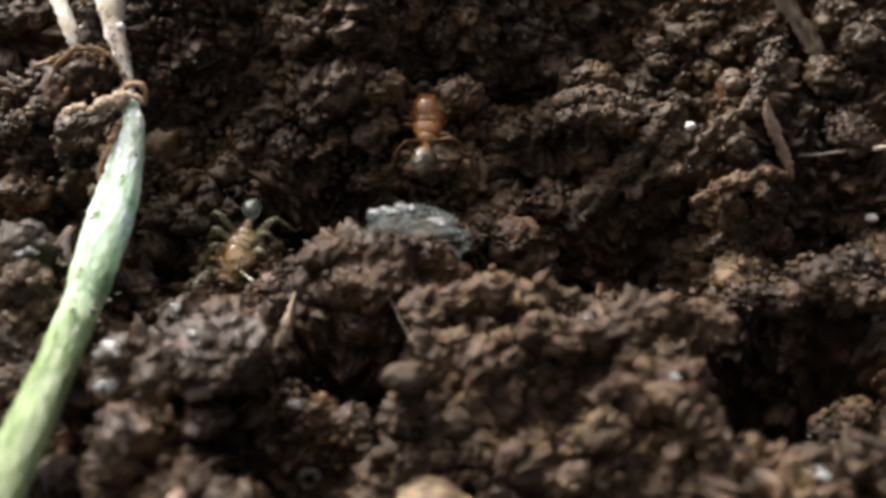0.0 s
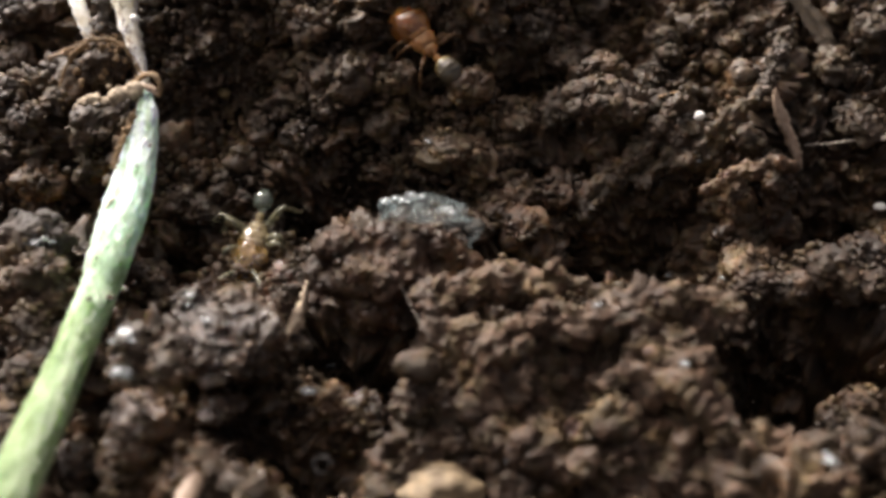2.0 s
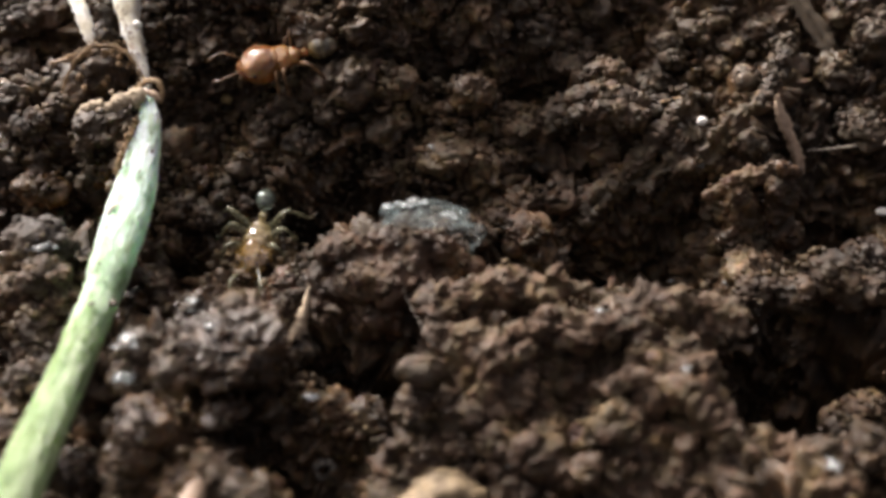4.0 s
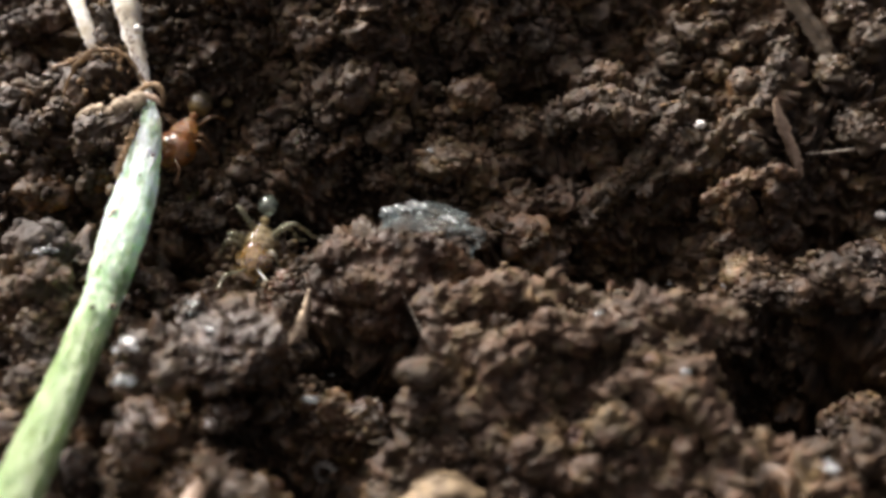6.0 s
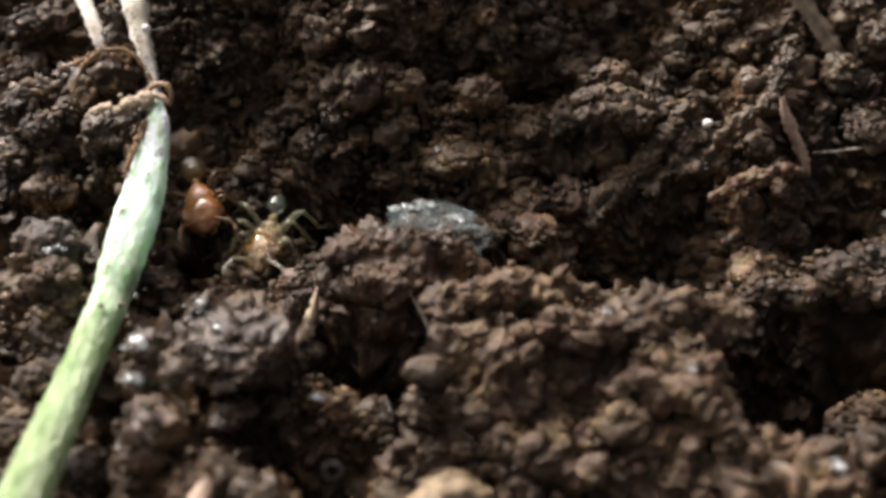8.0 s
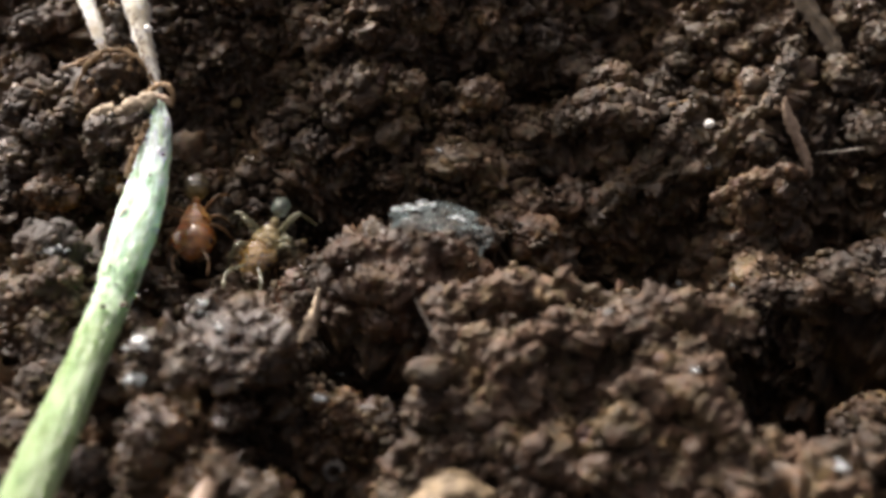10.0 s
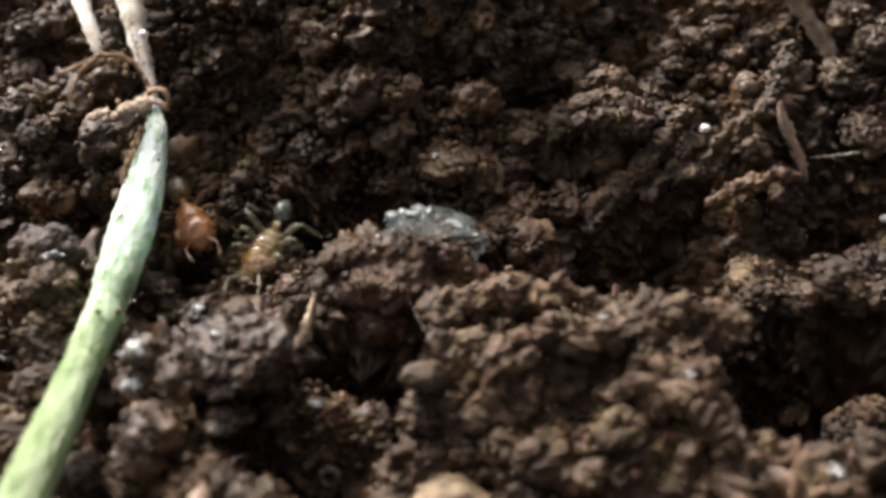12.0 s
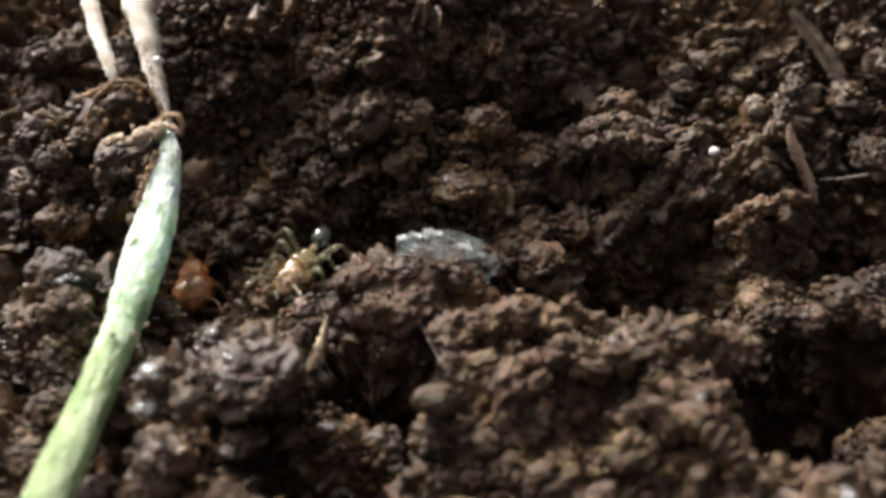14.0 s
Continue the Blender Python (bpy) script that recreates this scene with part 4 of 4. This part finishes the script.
# ---- water film ----
FILM_AT = ((-0.61, -0.92, 2.32, 2.198), )
fx, fy, fz, fr = FILM_AT[0]
water = tagged(new("water_film"), "glistening bluish film of water between soil crumbs", "water film")
water.location = (fx * MM, fy * MM, (fz - 0.5) * MM)
rng0 = np.random.default_rng(5)
blob("film", (0, 0, 0), (fr, 1.2, 1.0), FILM, water, 5, lambda v: v * (0.85 + 0.3 * waves(v, rng0, 3) + 0.16 * waves(v, rng0, 8) + 0.06 * waves(v, rng0, 20) + knobs(v, rng0, 40, 0.3, 0.6))[:, None])

# ---- water drops ----
DROPS = ((-15.52, -2.28, 2.29, 0.482), (-15.78, -2.21, 2.45, 0.262), (-15.16, -2.18, 2.09, 0.220), (-11.03, -7.45, 2.14, 0.337), (-11.37, -7.55, 1.95, 0.199), (-10.83, -7.28, 2.19, 0.179), (-10.95, -8.28, 1.17, 0.397), (-11.24, -8.32, 1.39, 0.197), (-10.66, -8.22, 0.88, 0.200), (-4.82, -7.92, -0.18, 0.204), (12.82, -11.89, 0.85, 0.19), (12.51, -11.91, 1.22, 0.11), (8.16, -9.31, 2.72, 0.12), )
GLINTS = ((-1.11, 2.20, 0.84, 0.339), (-1.39, -0.46, 2.74, 0.225), (-1.75, -0.40, 2.77, 0.157), (-0.72, -0.34, 2.79, 0.180), (0.18, -0.74, 2.47, 0.224), (0.49, -1.08, 2.57, 0.134), (-0.80, -1.60, 2.30, 0.155), (-2.10, -0.61, 2.82, 0.134), (-9.02, -5.55, 2.33, 0.206), (11.78, -1.29, -0.65, 0.140), (5.49, -6.67, 2.89, 0.12), (-4.47, -3.96, -3.12, 0.161), (10.24, 1.66, -3.17, 0.177), (-8.28, -6.76, 2.24, 0.161), (-0.47, 4.17, 2.35, 0.147), (10.94, 3.07, 2.18, 0.169), (-9.02, -5.77, 2.05, 0.144), (-4.59, -7.92, -0.27, 0.143), (2.45, -10.30, -0.99, 0.178), (-8.88, -9.55, 2.90, 0.131), )
for k, (x, y, z, r) in enumerate(DROPS + GLINTS):
    rng0 = np.random.default_rng(400 + k)
    v, f = BALLS[3]
    stretch = np.array((rng0.uniform(0.8, 1.3), rng0.uniform(0.5, 0.9), 0.22)) * r * 1.6
    v = v * (0.45 + 0.5 * np.clip(waves(v, rng0, 3.0), -0.5, 1) + 0.2 * waves(v, rng0, 9.0) + 1.3 * knobs(v, rng0, 26, 0.3, 1.0))[:, None] * stretch
    drop = new("water_drop", mesh_of("water_drop", v * MM, f, DROP))
    drop.location = (x * MM, y * MM, (z + 0.04) * MM)
    tagged(drop, "clear glistening water drop clinging to soil", "water drop", "water drops on the soil")

# ---- small things ----


def grain(name, at, size, material, label, category, seed, smooth=True):
    v, f = lump(seed, 3 if smooth else 4, 8, 30 if smooth else 90, 0.4 if smooth else 0.9)
    ob = new(name, mesh_of(name, v * np.array(size) * MM, f, material))
    ob.location = [c * MM for c in at[:3]]
    return tagged(ob, label, category)


GRAINS = ((11.09, 4.42, 3.55, 0.242), (-12.88, 6.73, 6.84, 0.145), (20.04, 4.29, -1.27, 0.258), (-9.93, 8.20, 2.30, 0.314), (-0.79, -7.63, 0.90, 0.707), (0.02, -10.90, -2.03, 1.291), (-4.43, -8.77, -3.46, 0.636), (13.08, 5.91, 4.63, 0.488), (-8.17, -11.99, -0.29, 0.377), (5.26, 1.58, -2.01, 0.249), )
for k, (at, size) in enumerate(zip(GRAINS[:3], ((0.24, 0.2, 0.2), (0.2, 0.2, 0.2), (0.3, 0.25, 0.2)))):
    grain("sand_grain", at, size, QUARTZ, "white translucent quartz grain on dark soil", "sand grain", 200 + k)
grain("soil_granule", GRAINS[3], (0.3, 0.28, 0.28), YELLOW_GRAIN, "small yellowish granule on the bank", "granule", 210)
grain("pebble", GRAINS[4], (0.95, 0.72, 0.66), MOUND, "round greyish-brown pebble in the mound", "pebble", 211, False)
grain("pebble", GRAINS[5], (1.75, 1.1, 0.95), PALE_STONE, "pale yellowish stone bedded in the mound", "pebble", 212, False)
grain("pebble", GRAINS[7], (0.5, 0.45, 0.42), GREY, "small pale grey pebble on the bank", "pebble", 213)


def strand(name, pts, material, label, category, sides=7, wobble=0.05, seed=0, flat=1.0):
    v, f = tube([q[:3] for q in pts], [q[3] for q in pts], sides, wobble=wobble, seed=seed, flat=flat)
    return tagged(new(name, mesh_of(name, v, f, material)), label, category)


HUSK = ((14.70, 6.42, 3.65, 0.13), (14.98, 5.78, 2.84, 0.31), (15.44, 5.39, 2.06, 0.24), (15.89, 5.19, 1.13, 0.33), (16.33, 5.17, 0.24, 0.11), )
LONG_HAIR = ((16.40, 5.51, 1.28, 0.025), (17.45, 5.64, 1.28, 0.038), (18.70, 5.70, 1.42, 0.076), (19.89, 5.60, 1.61, 0.127), (21.64, 5.72, 1.84, 0.152), )
STICK = ((16.19, 13.20, 5.85, 0.336), (16.89, 12.10, 5.08, 0.400), (17.58, 11.14, 4.41, 0.440), (18.03, 10.28, 3.84, 0.400), (18.21, 9.63, 3.46, 0.200), )
FLAKE = ((-5.14, -3.23, 0.97, 0.056), (-5.23, -3.70, 0.56, 0.150), (-5.40, -4.16, 0.09, 0.260), (-5.58, -4.55, -0.14, 0.333), (-5.79, -5.29, -0.01, 0.092), )
WISP = ((-1.58, -3.99, 1.70, 0.011), (-1.08, -5.04, 1.37, 0.017), (-0.68, -6.96, 2.35, 0.018), (-0.24, -7.93, 2.28, 0.014), )
PINK_BIT = ((-8.23, -13.27, 0.28, 0.308), (-8.01, -12.42, 0.28, 0.295), (-7.86, -12.03, 0.28, 0.149), )
TWIGLET = ((9.51, 5.49, 3.81, 0.086), (10.52, 6.83, 3.15, 0.114), (11.42, 7.64, 2.80, 0.116), (11.99, 7.62, 2.78, 0.077), )
CURL_AT = ((-4.30, -9.15, -2.98, 0.522), )
cx, cy, cz, cr = CURL_AT[0]
CURL = [(cx + 0.34 * math.cos(a), cy + 0.25 * math.sin(a), cz + 0.24 * math.sin(a) + 0.05 * a, 0.16 - 0.016 * a + 0.03 * math.sin(5 * a)) for a in np.arange(0.4, 5.6, 0.4)]
strand("curled_shell", CURL, SHELL, "small dark glossy curled shell on moist soil", "shell", 9, 0.3, 9)
strand("husk", HUSK, STRAW, "slender dry tan husk stuck to soil", "husk", 12, 0.2, 1, 0.5)
strand("root_hair", LONG_HAIR, HAIR, "thin pale root hair across a gap", "root hair", 7, 0.04, 2)
strand("twig", STICK, TWIG, "rotten dark brown twig in the soil", "twig", 14, 0.14, 3)
strand("leaf_flake", FLAKE, PALE_STRAW, "pale tan leaf flake standing in soil", "leaf flake", 10, 0.28, 4, 0.4)
strand("root_hair", WISP, FINE_HAIR, "fine pale root hair on the mound", "root hair", 6, 0.02, 5)
strand("bark_flake", PINK_BIT, PINK, "pinkish tan flake of bark", "bark flake", 9, 0.1, 6, 0.6)
strand("rootlet", TWIGLET, BARK, "short pale brown rootlet", "rootlet", 7, 0.1, 7)


# ---- ants ----
def make_ant(label, head_mat, thorax_mat, gaster_mat, limb_mat, wide=1.0, big=1.0, rear=1.0, stout=1.3, leggy=1.0, arch=1.0, lumpy=0.0, broad=1.0):
    ant = tagged(new("ant"), label, "ant")
    parts = {}

    def heart(v):
        notch = np.clip(-v[:, 0], 0, 1) ** 2 * np.exp(-(v[:, 1] / 0.3) ** 2) * 0.16
        taper = 1 - 0.30 * np.clip(v[:, 0], 0, 1) ** 1.5 - 0.06 * np.clip(-v[:, 0], 0, 1)
        brow = 1 - 0.10 * np.exp(-((v[:, 0] - 0.45) / 0.18) ** 2) * np.exp(-(v[:, 1] / 0.35) ** 2)
        rough = 1 + lumpy * knobs(v, np.random.default_rng(3), 26, 0.42, 1.0)
        return np.stack([v[:, 0] + notch, v[:, 1] * taper, v[:, 2] * taper * brow * 0.95], -1) * rough[:, None]

    head = blob("head", (1.35, 0, 0.08), (0.80 * wide, 0.74 * wide, 0.60 * wide), head_mat, ant, 4, heart, "rounded shiny head")
    for s in (-1, 1):
        blob("eye", (1.62, s * 0.60 * wide, 0.30), (0.11, 0.07, 0.10), EYE, head, 2, None, "small black eye")
        limb("mandible", ((2.02, s * 0.30, -0.08, 0.13), (2.24, s * 0.28, -0.12, 0.11), (2.40, s * 0.10, -0.14, 0.03)), limb_mat, head, 8)
        feeler = part("antenna", mesh_of("antenna", *tube(((0, 0, 0), (0.35, s * 0.28, 0.16), (0.72, s * 0.55, 0.32)), (0.05 * stout, 0.045 * stout, 0.055 * stout), 8), limb_mat), ant, "elbowed antenna with a thick club")
        feeler.location = (1.88 * MM, s * 0.26 * MM, 0.34 * MM)
        limb("club", ((0.72, s * 0.55, 0.32, 0.05 * stout), (1.05, s * 0.62, 0.26, 0.05 * stout), (1.32, s * 0.60, 0.20, 0.075 * stout), (1.50, s * 0.57, 0.16, 0.03)), limb_mat, feeler, 8)
        parts["antenna", s] = feeler
    blob("mesosoma", (0.34, 0, 0.06), (0.50, 0.43 * broad, 0.42), thorax_mat, ant, 4, lambda v: v * (1 + 0.04 * np.sin(v[:, 0] * 6))[:, None])
    blob("pronotum", (0.70, 0, 0.26), (0.34, 0.38 * broad, 0.33), thorax_mat, ant, 3, None, "golden rounded shoulder")
    blob("neck", (0.86, 0, 0.06), (0.22, 0.22, 0.22), thorax_mat, ant, 3)
    blob("propodeum", (-0.14, 0, 0.02), (0.34, 0.30 * broad, 0.32), thorax_mat, ant, 3)
    blob("petiole", (-0.46, 0, 0.03), (0.15, 0.15, 0.23), thorax_mat, ant, 3)
    blob("postpetiole", (-0.72, 0, 0.02), (0.19, 0.20, 0.20), thorax_mat, ant, 3)

    def rings(v):
        x = v[:, 0]
        step = 1 - 0.05 * (np.exp(-((x - 0.25) / 0.06) ** 2) + np.exp(-((x + 0.2) / 0.06) ** 2) + np.exp(-((x + 0.6) / 0.06) ** 2))
        tip = np.where(x < 0, 1 - 0.3 * x * x, 1)
        return np.stack([np.where(x < 0, x * 1.15, x), v[:, 1] * step * tip, v[:, 2] * step * tip], -1)

    gaster = blob("gaster", (-1.48, 0, 0.05), (0.66 * rear, 0.55 * rear, 0.50 * rear), gaster_mat, ant, 5, rings, "banded shiny rear body")
    rng = np.random.default_rng(17)
    for k in range(26 if rear > 1 else 0):
        d = rng.normal(size=3)
        d[2] = abs(d[2])
        d /= np.linalg.norm(d)
        a = np.array((-1.48, 0, 0.05)) + d * np.array((0.64, 0.53, 0.48)) * rear
        b = a + (d + (-0.5, 0, 0.2)) * rng.uniform(0.16, 0.28)
        limb("bristle", ((*a, 0.016), (*((a + b) / 2 + d * 0.02), 0.012), (*b, 0.005)), limb_mat, gaster, 4, steps=2)
    for row, (x, reach, sweep) in enumerate(((0.55, 1.25, 0.85), (0.25, 1.35, -0.15), (-0.02, 1.55, -1.0))):
        reach, sweep = reach * leggy, sweep * leggy
        for s in (-1, 1):
            leg = part("leg", mesh_of("leg", *tube(((0, 0, 0), (0.16 * sweep, s * 0.18, -0.02), (0.40 * sweep, s * 0.46 * reach, 0.30 * arch), (0.52 * sweep, s * 0.62 * reach, 0.36 * arch)), (0.09 * stout, 0.10 * stout, 0.095 * stout, 0.05 * stout), 8), limb_mat), ant)
            leg.location = (x * MM, s * 0.18 * MM, -0.12 * MM)
            limb("shin", ((0.52 * sweep, s * 0.62 * reach, 0.36 * arch, 0.055 * stout), (0.74 * sweep, s * 0.84 * reach, -0.06, 0.062 * stout), (0.84 * sweep, s * 0.92 * reach, -0.45, 0.035 * stout)), limb_mat, leg, 8)
            limb("foot", ((0.84 * sweep, s * 0.92 * reach, -0.45, 0.033), (1.0 * sweep, s * 1.0 * reach, -0.60, 0.026), (1.2 * sweep, s * 1.06 * reach, -0.62, 0.018)), limb_mat, leg, 7)
            parts["leg", row, s] = leg
    ant.scale = (big, big, big)
    return ant, parts


red_ant, red_parts = make_ant("orange-headed ant with amber body walking on soil", HEAD, THORAX, GASTER, LIMB, 1.27, rear=1.02, stout=1.15, broad=1.5)
gold_ant, gold_parts = make_ant("translucent golden ant standing in a soil dip", GOLD, PALE_GOLD, GREENISH, GLASSY_LIMB, 1.0, 1.05, 0.72, 1.5, 1.15, arch=2.2, lumpy=0.45, broad=1.45)

STROLL = [
    (0, pose(-0.00009, 0.00503, 0.00260, 1.5, -14.6, 84.8)),
    (0.3, pose(-0.00008, 0.00528, 0.00283, 1.4, -27.0, 85.4)),
    (0.6, pose(-0.00006, 0.00579, 0.00346, -3.1, -29.0, 97.8)),
    (0.9, pose(0.00002, 0.00634, 0.00408, -0.3, -32.9, 90.1)),
    (1.2, pose(0.00018, 0.00690, 0.00432, 0.7, -39.7, 87.5)),
    (1.5, pose(0.00012, 0.00745, 0.00475, -3.6, -27.9, 99.8)),
    (1.7, pose(-0.00038, 0.00764, 0.00482, -8.5, -17.7, 114.3)),
    (2, pose(-0.00054, 0.00761, 0.00502, -14.2, -23.9, 133.0)),
    (2.1, pose(-0.00106, 0.00744, 0.00505, -12.9, -4.6, 127.9)),
    (2.3, pose(-0.00184, 0.00722, 0.00554, -15.5, -6.9, 138.4)),
    (2.5, pose(-0.00266, 0.00698, 0.00611, -19.5, -8.2, 160.0)),
    (2.7, pose(-0.00337, 0.00669, 0.00658, -18.9, 3.4, 152.8)),
    (2.9, pose(-0.00396, 0.00676, 0.00630, -20.7, -1.1, -171.1)),
    (3, pose(-0.00408, 0.00657, 0.00612, -20.8, 5.1, -174.1)),
    (3.2, pose(-0.00464, 0.00652, 0.00600, -20.5, 5.2, -169.3)),
    (3.8, pose(-0.00610, 0.00678, 0.00546, -20.5, 10.9, -168.1)),
    (4.5, pose(-0.00817, 0.00768, 0.00429, -20.4, 13.6, -165.7)),
    (5.3, pose(-0.01004, 0.00768, 0.00372, -17.9, 2.3, -148.2)),
    (5.6, pose(-0.01051, 0.00731, 0.00317, -19.4, 0.3, -157.4)),
    (5.9, pose(-0.01123, 0.00640, 0.00245, -9.4, 14.1, -117.1)),
    (6.2, pose(-0.01144, 0.00544, 0.00203, -3.7, 16.4, -100.4)),
    (6.6, pose(-0.01140, 0.00468, 0.00159, -3.4, 26.4, -99.5)),
    (7, pose(-0.01117, 0.00434, 0.00144, -0.7, 25.1, -91.8)),
    (7.4, pose(-0.01122, 0.00400, 0.00121, 1.3, 15.2, -85.9)),
    (7.8, pose(-0.01101, 0.00341, 0.00090, 6.1, 9.0, -72.7)),
    (8.2, pose(-0.01086, 0.00289, 0.00071, 6.4, 11.4, -71.6)),
    (9.2, pose(-0.01093, 0.00243, 0.00061, 3.9, 14.7, -78.6)),
    (10.3, pose(-0.01110, 0.00209, 0.00039, 1.7, 17.8, -84.9)),
    (10.8, pose(-0.01130, 0.00222, 0.00039, 4.3, 19.8, -77.6)),
    (11.3, pose(-0.01122, 0.00222, 0.00036, 5.3, 15.7, -74.7)),
    (11.8, pose(-0.01121, 0.00247, 0.00055, 8.3, 12.1, -66.3)),
    (12.3, pose(-0.01119, 0.00255, 0.00036, 9.4, 4.8, -64.0)),
    (12.7, pose(-0.01152, 0.00287, 0.00056, 8.7, 4.6, -66.6)),
    (13.1, pose(-0.01175, 0.00264, 0.00028, 3.3, 8.6, -81.2)),
    (13.6, pose(-0.01173, 0.00226, -0.00016, 1.8, 7.0, -84.7)),
    (14, pose(-0.01163, 0.00178, -0.00071, 4.4, 11.2, -76.9)),
]
LINGER = [
    (0, pose(-0.00788, 0.00183, -0.00050, -2.1, 14.0, -96.7)),
    (1.5, pose(-0.00784, 0.00124, -0.00044, -2.7, 20.2, -98.0)),
    (3, pose(-0.00784, 0.00166, -0.00027, -1.7, 22.1, -94.8)),
    (6.5, pose(-0.00774, 0.00163, -0.00031, -2.0, 15.0, -95.7)),
    (8.2, pose(-0.00773, 0.00182, -0.00023, -1.8, 7.2, -94.6)),
    (10.3, pose(-0.00785, 0.00161, -0.00030, -5.7, 14.2, -105.7)),
    (11, pose(-0.00774, 0.00162, -0.00035, -6.2, 17.0, -106.9)),
    (11.8, pose(-0.00770, 0.00179, -0.00042, -6.4, 22.0, -107.8)),
    (12.3, pose(-0.00751, 0.00182, -0.00041, -5.7, 8.9, -105.6)),
    (12.7, pose(-0.00755, 0.00177, -0.00041, -5.8, 6.3, -105.9)),
    (13.1, pose(-0.00731, 0.00190, -0.00011, -9.3, -4.4, -113.7)),
    (13.6, pose(-0.00687, 0.00177, -0.00006, -7.8, -2.8, -109.4)),
    (14, pose(-0.00655, 0.00161, -0.00007, -7.6, 2.1, -109.0)),
]

def gait(parts, busy):
    """Tripod steps and feeling antennae; busy(t) is 0 to 1."""
    phase, rows = 0.0, {key: [] for key in parts}
    for k in range(141):
        t = k / 10
        phase += 0.95 * busy(t)
        for key in parts:
            home = parts[key].location
            if key[0] == "leg":
                off = math.pi * ((key[1] + (key[2] > 0)) % 2)
                swing, lift = 17 * math.sin(phase + off), 7 * max(0, math.cos(phase + off))
                m = pose(*home, key[2] * lift, 0, key[2] * -swing)
            else:
                m = pose(*home, 0, 9 * math.sin(t * 3.1 + key[1]), 16 * math.sin(t * 2.3 + 1.7 * key[1]))
            rows[key].append((t, m))
    for key, ob in parts.items():
        walk(ob, rows[key])


def motions():
    walk(red_ant, STROLL)
    walk(gold_ant, LINGER)
    gait(red_parts, lambda t: 1.0 if t < 8.2 else 0.35 if t < 12.5 else 0.8)
    gait(gold_parts, lambda t: 0.08 if t < 12 else 0.5)


motions()
